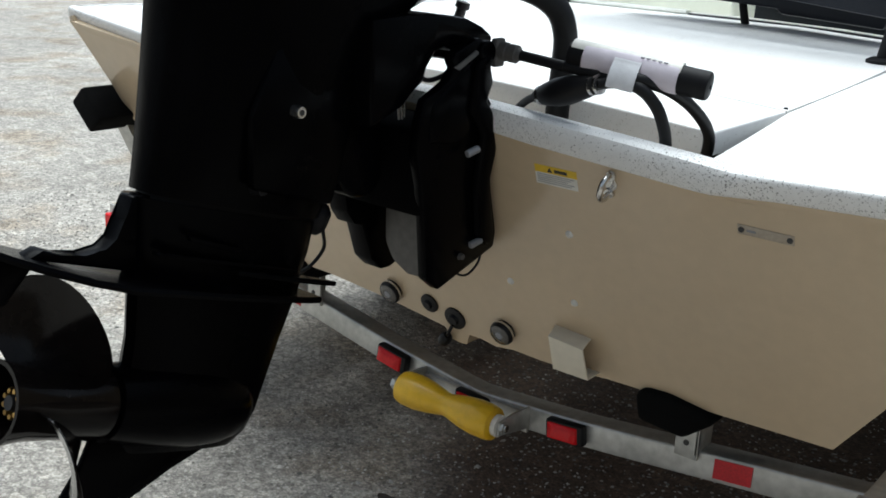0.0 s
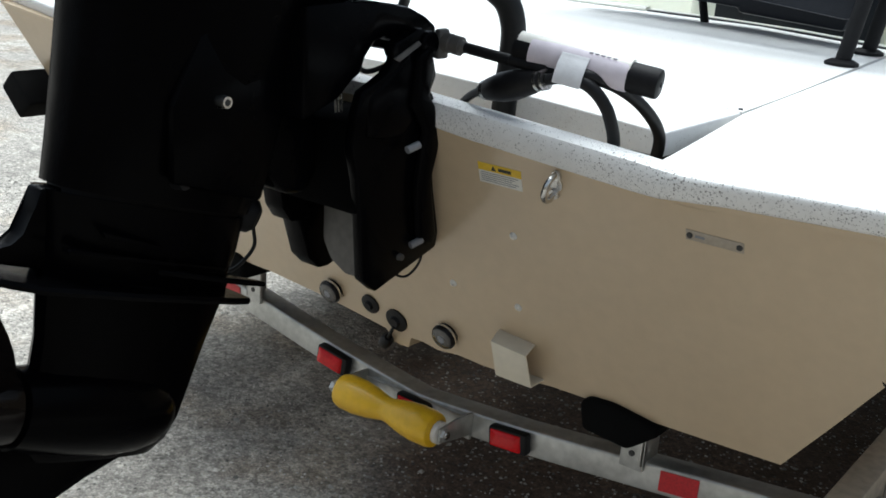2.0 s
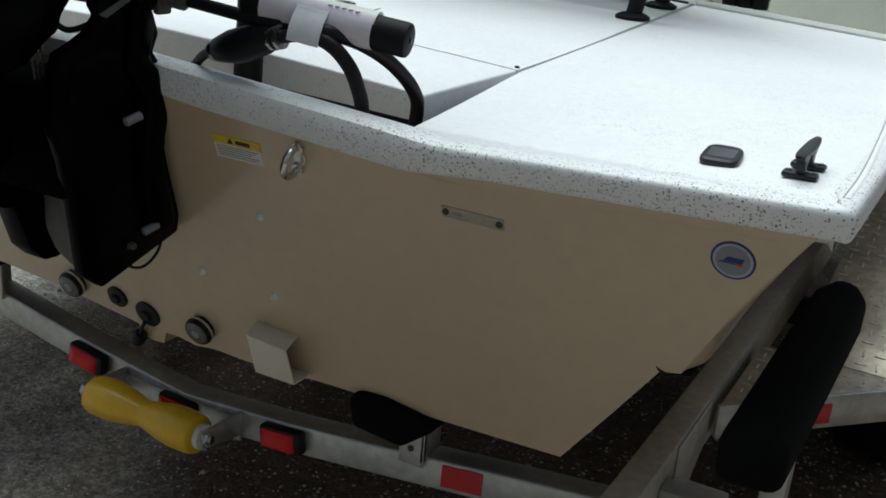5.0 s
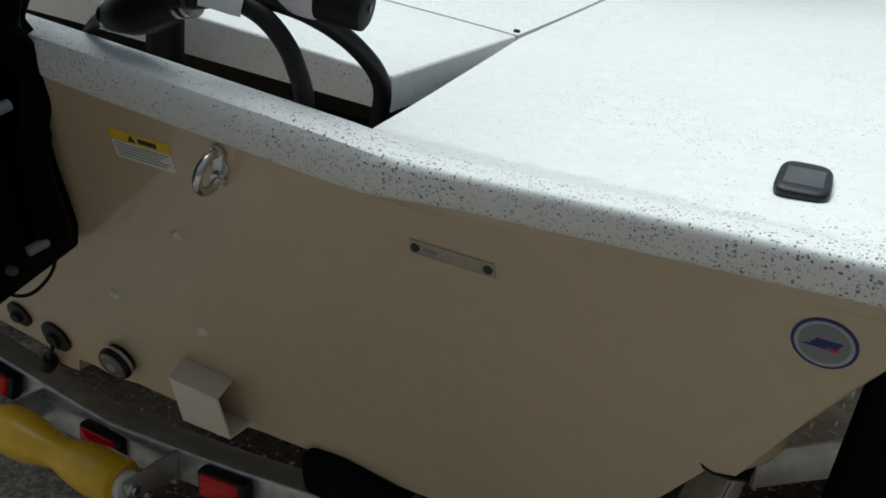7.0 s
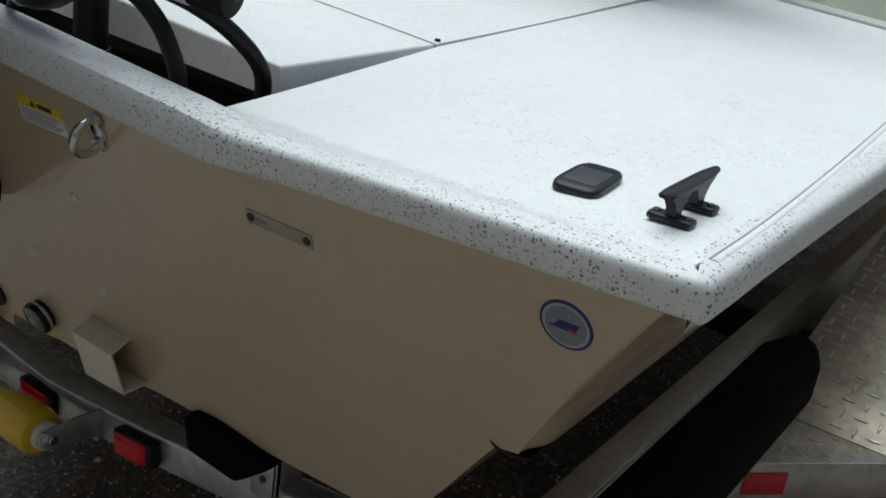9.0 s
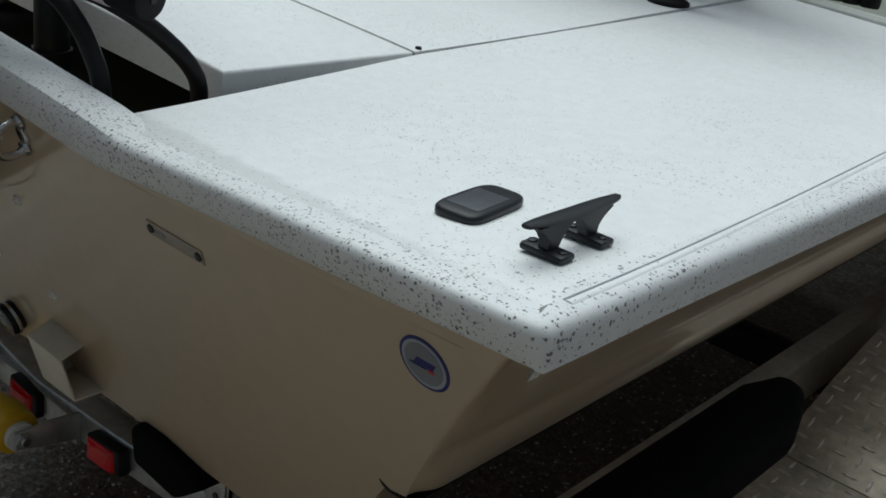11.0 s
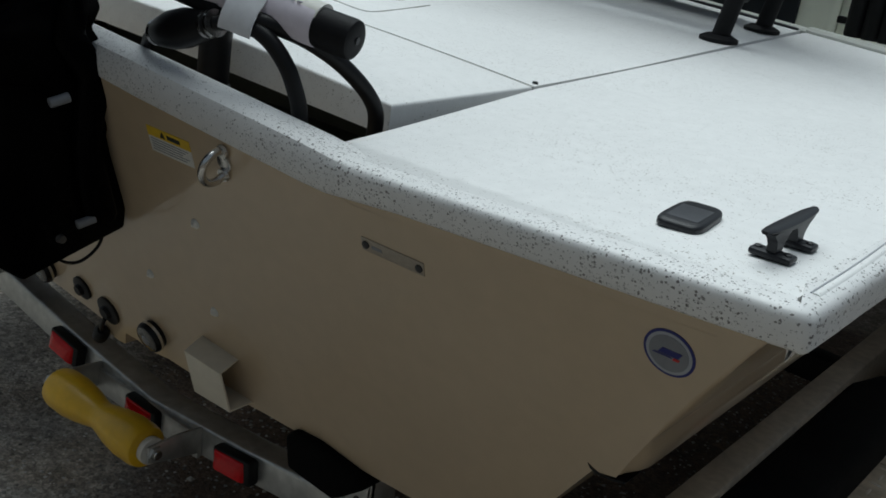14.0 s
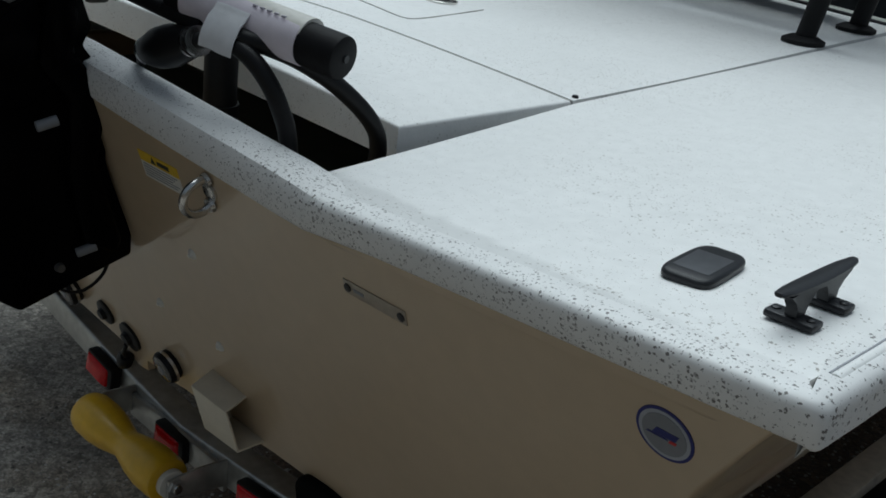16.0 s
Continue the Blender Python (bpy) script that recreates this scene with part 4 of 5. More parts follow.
    add("midsection", loft([foil(-0.145, 0.174, 0.080, 0.093, 28), foil(-0.15, 0.178, 0.092, 0.15, 28), foil(-0.15, 0.184, 0.104, 0.21, 28), foil(-0.155, 0.193, 0.112, 0.28, 28), foil(-0.17, 0.204, 0.124, 0.36, 28), foil(-0.21, 0.225, 0.15, 0.44, 28), foil(-0.28, 0.27, 0.18, 0.50, 28)]), BLACK)
    rings = [boxy(-0.29, 0.29, 0.175, 0.50), boxy(-0.31, 0.32, 0.19, 0.53), boxy(-0.32, 0.34, 0.205, 0.60), boxy(-0.40, 0.42, 0.265, 0.70), boxy(-0.40, 0.42, 0.275, 0.88), boxy(-0.37, 0.38, 0.25, 1.02), boxy(-0.26, 0.24, 0.17, 1.10), boxy(-0.06, 0.04, 0.04, 1.12)]
    add("cowling", loft(rings), BLACK, None, "glossy black engine cowling")
    # drain slot and cover seams on the leg
    for s in (1, -1):
        add("drain_slot", slab([(0.125, 0.048), (0.118, 0.040), (0.030, 0.030), (0.022, 0.036)], "x", *sorted((s * 0.055, s * 0.0655)), 0.001), BLACK)
        add("seam_rib", slab([(0.16, 0.020), (0.16, 0.014), (-0.10, 0.006), (-0.10, 0.012)], "x", *sorted((s * 0.040, s * 0.058)), 0.001), BLACK)
    # mount bolts
    for s in (1, -1):
        bolt = add("mount_bolt", lathe((s * 0.098, 0.018, 0.244), (s * 0.116, 0.018, 0.244), ((0, 0.0095), (0.6, 0.0095), (1, 0.008)), 16), STEEL, None, "pale steel mount bolt")
        add("socket", lathe((s * 0.1155, 0.018, 0.244), (s * 0.1165, 0.018, 0.244), ((0, 0.0045), (1, 0.0045)), 12), INK, bolt)
        add("side_cover", slab([(-0.10, 0.12), (0.06, 0.125), (0.09, 0.22), (0.07, 0.33), (-0.11, 0.33)], "x", s * 0.080, s * 0.100, 0.008), BLACK)
        add("grommet", lathe((s * 0.072, 0.035, 0.13), (s * 0.092, 0.035, 0.13), ((0, 0.014), (1, 0.011)), 16), RUBBER)
    # propeller
    p = add("propeller", lathe((0, 0.166, -0.206), (0, 0.320, -0.199), ((0, 0.050), (0.1, 0.052), (0.5, 0.049), (0.8, 0.050), (1, 0.056), (1, 0.050), (0.6, 0.043), (0.59, 0.012)), 32), PROPEDGE, None, "three-bladed black propeller")
    nut = add("hub_nut", lathe((0, 0.268, -0.2015), (0, 0.300, -0.200), ((0, 0.024), (0.6, 0.022), (0.62, 0.012), (1, 0.010)), 12), PLASTIC, p, "dark propeller nut")
    for k in range(9):
        t = 2 * math.pi * k / 9
        q = (0.017 * math.cos(t), -0.201 + 0.017 * math.sin(t))
        add("brass_spline", lathe((q[0], 0.282, q[1]), (q[0], 0.297, q[1]), ((0, 0.0050), (0.7, 0.0050), (1, 0.0035)), 8), BRASS, p, "brass spline")
    chords = ((0.0, 0.110), (0.12, 0.130), (0.28, 0.152), (0.45, 0.165), (0.58, 0.166), (0.70, 0.157), (0.80, 0.139), (0.88, 0.114), (0.94, 0.085), (0.98, 0.052), (1.0, 0.016))
    for ang in (85, 205, 325):
        b = bmesh.new()
        grids = []
        for side in (1, -1):
            rows_ = []
            for f, chord in chords:
                r = 0.046 + 0.124 * f
                slope = math.atan2(0.40, 2 * math.pi * r)
                row = []
                for j in range(11):
                    s = j / 10 - 0.5
                    arc = s * chord
                    turn = arc * math.cos(slope) / r + 0.12 * f
                    thick = 0.0038 * (1 - 0.65 * f) * (1 - (2 * s) ** 2 * 0.85) + 0.0006
                    cup = 0.008 * (2 * s) ** 2 * (1 if s > 0 else 0.2)
                    a = 0.232 + arc * math.sin(slope) + 0.037 * f + side * thick * math.cos(slope) + cup
                    th = radians(ang) + turn - side * thick * math.sin(slope) / r
                    row.append(b.verts.new((r * math.cos(th), a, -0.203 + r * math.sin(th))))
                rows_.append(row)
            for i in range(len(chords) - 1):
                for j in range(10):
                    b.faces.new((rows_[i][j], rows_[i][j + 1], rows_[i + 1][j + 1], rows_[i + 1][j]))
            grids.append(rows_)
        g, h = grids
        m1 = len(chords) - 1
        edge = [(0, j) for j in range(11)] + [(i, 10) for i in range(1, m1 + 1)] + [(m1, j) for j in range(9, -1, -1)] + [(i, 0) for i in range(m1 - 1, 0, -1)]
        for n in range(len(edge)):
            (i, j), (k2, l) = edge[n], edge[(n + 1) % len(edge)]
            b.faces.new((g[i][j], g[k2][l], h[k2][l], h[i][j]))
        add("blade", b, PROPEDGE, p)

    # clamp brackets, upright on the transom
    def outer(name, b, mat, parent=None, label=""):
        return part(name, b, mat, parent or m, label)

    clamp = [(-0.161, 1.084), (-0.137, 1.052), (-0.123, 1.011), (-0.134, 0.988), (-0.112, 0.960), (-0.100, 0.905), (-0.112, 0.850), (-0.106, 0.822), (-0.082, 0.742), (-0.084, 0.712), (-0.232, 0.664),
             (-0.266, 0.692), (-0.280, 0.80), (-0.290, 0.86), (-0.307, 0.919), (-0.302, 0.963), (-0.290, 1.000), (-0.262, 1.011), (-0.240, 1.022), (-0.224, 1.040), (-0.233, 1.054), (-0.224, 1.066), (-0.200, 1.074), (-0.175, 1.084)]

    def toed(b):
        """The starboard clamp closes in towards its foot."""
        for v in b.verts:
            d = 0.115 * max(0.93 - v.co.z, 0)
            v.co.x -= d
            v.co.y += 0.95 * d
        return b

    for s in (1, -1):
        x0, x1 = sorted((s * 0.145, s * 0.165))
        lean = toed if s > 0 else lambda b: b
        c = outer("clamp_bracket", lean(slab(clamp if s > 0 else [(yy, max(zz, 0.87 + 0.1 * (yy + 0.15))) for yy, zz in clamp], "x", x0, x1, 0.0045 if s > 0 else 0.0, 2)), BLACK, None, "black clamp bracket bolted to the transom")
        rib = [(-0.150, 1.06), (-0.142, 1.02), (-0.150, 0.985), (-0.125, 0.955), (-0.115, 0.905), (-0.128, 0.845), (-0.100, 0.740), (-0.112, 0.722), (-0.150, 0.745), (-0.165, 0.84), (-0.155, 0.93), (-0.19, 0.97), (-0.18, 1.05)]
        x0, x1 = sorted((s * 0.158, s * 0.178))
        outer("rib", lean(slab(rib if s > 0 else [(yy, max(zz, 0.88)) for yy, zz in rib], "x", x0, x1, 0.008 if s > 0 else 0.0, 2)), BLACK, c)
        for xx, yy, zz in ((0.176, -0.186, 0.908), (0.148, -0.128, 0.736))[:2 if s > 0 else 1]:
            outer("bolt_sleeve", rod((s * (xx - 0.002), yy - 0.010, zz - 0.004), (s * (xx + 0.003), yy + 0.013, zz + 0.003), 0.0062, 14), GREY, c, "pale bolt sleeve")
        if s > 0:
            outer("bolt", lathe((s * 0.139, -0.158, 0.716), (s * 0.148, -0.158, 0.716), ((0, 0.0065), (1, 0.005)), 12), ALLOY, c)
        outer("plate", slab([(-0.228, 1.043), (-0.176, 1.066), (-0.168, 1.061), (-0.217, 1.038)], "x", *sorted((s * 0.164, s * 0.1672))), ALLOY, c, "small grey plate")
        outer("cheek", slab([(-0.28, 0.99), (-0.19, 1.05), (-0.14, 0.97), (-0.2, 0.92), (-0.28, 0.93)], "x", *sorted((s * 0.150, s * 0.168)), 0.008), BLACK, c)
    outer("swivel_bracket", slab([(-0.31, 1.03), (-0.292, 0.94), (-0.292, 0.86), (-0.318, 0.832), (-0.362, 0.842), (-0.386, 0.872), (-0.412, 0.905), (-0.46, 0.96), (-0.46, 1.16), (-0.34, 1.13)], "x", -0.085, 0.085, 0.015, 3), BLACK)
    outer("swivel_arch", slab([(-0.38, 1.12), (-0.30, 1.124), (-0.233, 1.121), (-0.196, 1.117), (-0.161, 1.112), (-0.12, 1.097), (-0.092, 1.080), (-0.098, 1.052), (-0.14, 1.050), (-0.174, 1.066), (-0.198, 1.061), (-0.215, 1.068), (-0.238, 1.061), (-0.256, 1.040), (-0.262, 1.020), (-0.280, 1.010), (-0.31, 0.985), (-0.38, 0.96)], "x", -0.138, 0.136, 0.008, 2), BLACK)
    outer("saddle", box(-0.062, 0.147, -0.276, -0.135, 0.805, 0.945, 0.012), DULL)
    outer("tilt_tube", rod((-0.20, -0.150, 1.060), (0.172, -0.150, 1.060), 0.020, 18), BLACK)
    outer("trim_cylinder", rod((-0.085, -0.15, 0.76), (-0.06, -0.26, 0.89), 0.016, 18), BLACK)
    outer("trim_pump", slab([(-0.245, 0.86), (-0.10, 0.86), (-0.065, 0.82), (-0.060, 0.652), (-0.110, 0.634), (-0.133, 0.635), (-0.160, 0.660), (-0.184, 0.731), (-0.206, 0.735), (-0.224, 0.76)], "x", -0.107, -0.060, 0.005), BLACK)
    outer("anode", slab([(-0.040, 0.83), (0.085, 0.84), (0.085, 0.675), (0.060, 0.652), (0.020, 0.650), (-0.015, 0.668), (-0.036, 0.70)], "y", -0.155, -0.115, 0.008), ALLOY, None, "dull grey anode block")
    outer("trim_sensor", lathe((-0.012, -0.395, 0.812), (0.034, -0.367, 0.793), ((0, 0.018), (0.2, 0.026), (0.6, 0.029), (0.85, 0.026), (1, 0.016)), 18), MATT)
    outer("sensor_wire", hose([(0.03, -0.372, 0.780), (0.030, -0.370, 0.75), (0.018, -0.386, 0.722), (0.0, -0.400, 0.705)], 0.003, 8), RUBBER)
    outer("hydraulic_hose", hose([(0.0, -0.398, 0.80), (0.0, -0.402, 0.74), (0.0, -0.405, 0.70)], 0.006, 8), RUBBER)
    for k in range(3):
        outer("steel_spring", rod((0.08, -0.256 + 0.007 * k, 0.952), (0.08, -0.264 + 0.008 * k, 1.016), 0.0017, 8), STEEL)
    outer("drain_loop", hose([(0.128, -0.165, 0.70), (0.132, -0.150, 0.680), (0.134, -0.125, 0.674), (0.136, -0.100, 0.690), (0.132, -0.085, 0.715)], 0.0022, 8), RUBBER)
    outer("fuel_line", hose([(0.09, -0.238, 1.058), (0.10, -0.246, 1.035), (0.115, -0.235, 1.018), (0.13, -0.215, 1.024), (0.135, -0.200, 1.035)], 0.004, 8), RUBBER)
    outer("crosshead", box(-0.11, 0.11, -0.46, -0.27, 1.075, 1.17, 0.02), BLACK)
    outer("steering_stud", lathe((0.03, -0.06, 1.085), (0.04, -0.055, 1.125), ((0, 0.014), (0.3, 0.014), (0.35, 0.009), (0.7, 0.009), (0.75, 0.013), (1, 0.012)), 14), ALLOY)
    return m


build_motor()


def build_steering():
    st = thing("steering_cylinder", "hydraulic steering rod and cylinder wrapped in white paper", "steering cylinder")
    a, b_ = Vector((0.287, -0.0945, 1.069)), Vector((0.496, -0.0420, 1.043))
    d = (b_ - a).normalized()
    part("barrel", lathe(a, b_, ((0, 0.019), (0.02, 0.0215), (0.98, 0.0215), (1, 0.019)), 28), RUBBER, st)
    part("end_cap", lathe(a + d * 0.177, b_ + d * 0.005, ((0, 0.0220), (0.85, 0.0223), (0.95, 0.0215), (1, 0.018)), 28), MATT, st, "black end cap")
    part("cap_boss", lathe(b_, b_ + d * 0.007, ((0, 0.005), (1, 0.004)), 14), PLASTIC, st)
    part("paper_wrap", lathe(a + d * 0.026, a + d * 0.1755, ((0, 0.0228), (0.02, 0.0232), (0.5, 0.0238), (0.98, 0.0230), (1, 0.0225)), 28), PAPER, st, "pale lilac-white paper wrap")
    part("top_paper", moved(lathe(a + d * 0.004, a + d * 0.1765, ((0, 0.0222), (1, 0.0226)), 28), Matrix.Translation((0, 0.003, 0.0030))), SIGNWHITE, st)
    c = a + d * 0.099
    # a strip of tape folded over the wrap, its end hanging in front
    rings = []
    for along in (-0.022, -0.008, 0.007, 0.020):
        ring = []
        path = [(-0.0430, -0.027), (-0.0430, -0.020), (-0.0410, -0.011), (-0.0340, 0.002), (-0.0262, 0.009), (-0.0240, 0.0120), (-0.0225, 0.0140), (-0.0215, 0.0150)]
        wave = 0.0012 * math.sin(along * 150)
        ring += [(along, y - wave, z) for y, z in path] + [(along, y + 0.0012 - wave, z - 0.0008) for y, z in path[::-1]]
        rings.append(ring)
    part("tape", loft(rings), TAPE, st, "white tape strip hanging over the wrap").matrix_world = Matrix.Translation(c) @ Vector((1, 0, 0)).rotation_difference(d).to_matrix().to_4x4()
    for k in range(5):
        f = 0.123 + 0.009 * k
        q = a + d * f + Vector((0, -0.0135, 0.0222))
        part("writing_bar", box(q.x - 0.0034, q.x + 0.0030, q.y - 0.0008, q.y + 0.0008, q.z - 0.0012, q.z + 0.0006), FAINT, st)
    rr = [Vector((0.150, -0.118, 1.064)), Vector((0.345, -0.098, 1.044))]
    part("piston_rod", rod(rr[0], rr[1], 0.0085, 16), MATT, st)
    e = (rr[1] - rr[0]).normalized()
    part("gland", lathe(rr[0] + e * 0.006, rr[0] + e * 0.058, ((0, 0.011), (0.2, 0.012), (0.22, 0.0155), (0.50, 0.0155), (0.53, 0.0125), (0.60, 0.0125), (0.62, 0.0150), (0.85, 0.0150), (0.88, 0.011), (1, 0.009)), 12), ALLOY, st, "steel gland nuts")
    part("rod_head", box(0.160, 0.172, -0.132, -0.106, 1.036, 1.082, 0.004), ALLOY, st)
    part("lower_tube", rod((0.285, -0.105, 1.052), (0.365, -0.088, 1.040), 0.0098, 14), MATT, st)
    # black hoses that loop from the cylinder down into the well
    part("hose", hose([(0.380, -0.100, 1.038), (0.405, -0.096, 1.036), (0.425, -0.089, 1.024), (0.440, -0.080, 1.003), (0.447, -0.072, 0.980), (0.4505, -0.0655, 0.957), (0.451, -0.061, 0.92), (0.449, -0.057, 0.87)], 0.0095, 14), RUBBER, st, "black hydraulic hose")
    part("hose", hose([(0.375, -0.098, 1.048), (0.400, -0.094, 1.046), (0.420, -0.078, 1.041), (0.440, -0.050, 1.029), (0.458, -0.018, 1.008), (0.470, 0.012, 0.981), (0.4745, 0.030, 0.958), (0.473, 0.038, 0.938), (0.469, 0.041, 0.915), (0.466, 0.042, 0.87)], 0.0095, 14), RUBBER, st, "black hydraulic hose")


build_steering()


def build_primer():
    p = thing("primer_bulb", "black rubber fuel primer bulb with hose clamps", "primer bulb")
    a, b_ = Vector((0.231, -0.098, 0.995)), Vector((0.352, -0.107, 1.032))
    d = b_ - a
    part("bulb", lathe(a, b_, ((0, 0.010), (0.1, 0.014), (0.14, 0.017), (0.35, 0.0225), (0.55, 0.0230), (0.8, 0.018), (0.88, 0.015), (1, 0.012)), 24), RUBBER, p)
    for f in (0.09, 0.90, 0.99):
        part("clamp", lathe(a + d * (f - 0.02), a + d * (f + 0.02), ((0, 0.0155), (1, 0.0155)), 20), STEEL, p, "steel hose clamp")
    part("inlet_hose", hose([a, a + Vector((-0.022, 0.010, -0.010)), a + Vector((-0.048, 0.026, -0.026)), a + Vector((-0.075, 0.036, -0.055)), a + Vector((-0.085, 0.040, -0.120))], 0.0065, 12), RUBBER, p)
    part("outlet_hose", hose([b_, b_ + Vector((0.02, 0.006, 0.004)), b_ + Vector((0.045, 0.014, 0.002))], 0.0085, 12), RUBBER, p)


build_primer()


def build_rigging_tube():
    r = thing("rigging_tube", "thick black rigging tube arching from the motor into the well", "hose")
    part("sleeve", hose([(0.188, 0.032, 0.870), (0.190, 0.030, 0.92), (0.192, 0.029, 0.97), (0.197, 0.028, 1.04), (0.198, 0.022, 1.090), (0.185, 0.004, 1.130), (0.150, -0.045, 1.158), (0.08, -0.13, 1.168), (0.0, -0.22, 1.16), (-0.04, -0.28, 1.13)], 0.021, 16), RUBBER, r)
    part("collar", lathe((0.189, 0.031, 0.895), (0.190, 0.030, 0.915), ((0, 0.024), (1, 0.024)), 18), MATT, r)


build_rigging_tube()


# ---- trailer ----
BEND = [(0.0, 0.330), (0.06, 0.3335), (0.13, 0.3395), (0.234, 0.348), (0.356, 0.3625), (0.60, 0.394), (0.90, 0.430)]


def beam_z(x):
    """Top of the bent cross member."""
    a = abs(x)
    for (x0, z0), (x1, z1) in zip(BEND, BEND[1:]):
        if a <= x1:
            break
    return port(z0 + (z1 - z0) * (a - x0) / (x1 - x0), x)


def build_trailer():
    t = thing("boat_trailer", "galvanised steel boat trailer with yellow keel roller", "trailer")
    xs = [-0.84 + 1.68 * k / 28 for k in range(29)]
    prof = [(y - 0.007 if y < 0.13 else y - 0.020, z) for y, z in ((0.110, -0.048), (0.110, -0.0065), (0.1108, -0.0030), (0.1125, -0.0008), (0.1150, 0.0), (0.167, 0.0), (0.1705, -0.0015), (0.172, -0.005), (0.172, -0.048), (0.1705, -0.0525), (0.167, -0.054), (0.115, -0.054), (0.1115, -0.0525))]
    part("cross_member", loft([[(x, y, beam_z(x) + dz) for y, dz in prof] for x in xs]), GALV, t, "bent galvanised cross member")
    for s in (1, -1):
        x0, x1 = (0.798, 0.846) if s > 0 else (-0.878, -0.80)
        zt = port(0.452, s * 0.84)
        part("main_rail", box(x0, x1, 0.02, 5.4, zt - 0.10, zt, 0.006), RAIL, t, "dusty galvanised main rail tinted with the hull's reflection")
        part("rail_end", box(x0 - 0.004, x1 + 0.004, 0.008, 0.024, zt - 0.104, zt + 0.004, 0.004), GALV, t)
        # hull bunk and its bracket
        bz = port(0.447, s * 0.48)
        b = slab([(s * 0.410, bz + 0.050), (s * 0.420, bz + 0.004), (s * 0.505, bz - 0.002), (s * 0.558, bz + 0.042), (s * 0.548, bz + 0.056), (s * 0.470, bz + 0.068), (s * 0.425, bz + 0.064)], "y", 0.004, 3.6, 0.009, 3)
        part("bunk_board", b, CARPET, t, "black carpeted hull bunk")
        part("bunk_bracket", slab([(s * 0.455, beam_z(s * 0.48) - 0.014), (s * 0.500, beam_z(s * 0.48) - 0.014), (s * 0.500, bz + 0.006), (s * 0.49, bz + 0.002), (s * 0.455, bz + 0.0)], "y", 0.0925, 0.1025, 0.002), GALV, t)
        part("bunk_angle", box(*sorted((s * 0.493, s * 0.500)), 0.0925, 0.148, beam_z(s * 0.48) - 0.005, bz + 0.006, 0.002), GALV, t)
        part("bolt_hole", lathe((s * 0.477, 0.0907, beam_z(s * 0.48) + 0.016), (s * 0.477, 0.0930, beam_z(s * 0.48) + 0.016), ((0, 0.0055), (1, 0.0055)), 14), INK, t, "dark empty bolt hole")
        # reflector tape
        b = bmesh.new()
        xa, xb = sorted((s * 0.530, s * 0.600))
        q = [(x, beam_z(x) - dz) for x, dz in ((xa, 0.044), (xb, 0.044), (xb, 0.006), (xa, 0.006))]
        loft([[(x, 0.1025, z) for x, z in q], [(x, 0.1005, z) for x, z in q]], bm=b)
        part("reflector", b, REDTAPE, t, "square red reflector")
        # guide bunk beside the hull, on its post
        if s > 0:
            part("guide_bunk", slab([(0.970, -0.118), (1.046, -0.110), (1.050, 0.44), (1.030, 0.50), (0.992, 0.51), (0.970, 0.44)], "z", 0.628, 0.695, 0.017, 3), CARPET, t, "black carpeted side guide")
            part("guide_post", box(0.985, 1.020, 0.19, 0.235, 0.40, 0.632, 0.004), GALV, t)
            part("guide_arm", box(0.846, 1.020, 0.190, 0.235, 0.372, 0.412, 0.004), GALV, t)
            part("rail_bracket", slab([(0.268, 0.446), (0.450, 0.447), (0.450, 0.375), (0.405, 0.350), (0.345, 0.310), (0.268, 0.305)], "x", 0.8462, 0.850, 0.002), GALV, t, "galvanised bracket plate on the rail")
            part("bracket_foot", box(0.853, 0.935, 0.236, 0.262, 0.396, 0.402, 0.002), GALV, t)
        else:
            part("guide_bunk", slab([(-1.018, 0.809), (-0.972, 0.852), (-0.900, 0.788), (-0.948, 0.747)], "y", -0.17, 0.45, 0.008), CARPET, t, "black carpeted side guide")
            part("guide_post", rod((-0.955, -0.072, 0.765), (-0.90, 0.06, 0.42), 0.021, 4), GALV, t)
            part("guide_foot", box(-1.0, -0.87, 0.05, 0.12, 0.40, 0.43, 0.004), GALV, t)
            part("guide_arm", box(-1.05, -0.87, 0.10, 0.145, 0.36, 0.405, 0.004), GALV, t)
    # clearance lights on the cross member
    for xc in (-0.223, 0.001, 0.230):
        z = beam_z(xc) - 0.024
        slope = (beam_z(xc + 0.03) - beam_z(xc - 0.03)) / 0.06
        m = Matrix.Translation((xc, 0.103, z)) @ Matrix.Rotation(-math.atan(slope), 4, "Y")
        c = part("clearance_light", moved(box(-0.042, 0.042, -0.022, -0.0005, -0.021, 0.021, 0.005), m), RUBBER, t, "red clearance light in black housing")
        b = loft([[(-0.037, -0.020, -0.017), (0.032, -0.020, -0.017), (0.032, -0.020, 0.017), (-0.037, -0.020, 0.017)], [(-0.035, -0.027, -0.015), (0.029, -0.027, -0.015), (0.029, -0.0245, 0.016), (-0.035, -0.0245, 0.016)],
                  [(-0.027, -0.0315, -0.011), (0.016, -0.0315, -0.011), (0.022, -0.0280, 0.008), (-0.021, -0.0280, 0.008)]])
        bmesh.ops.recalc_face_normals(b, faces=b.faces)
        bmesh.ops.bevel(b, geom=b.edges[:], offset=0.0018, segments=2, profile=0.5, affect="EDGES")
        part("lens", moved(b, m), RED, c, "red lens")
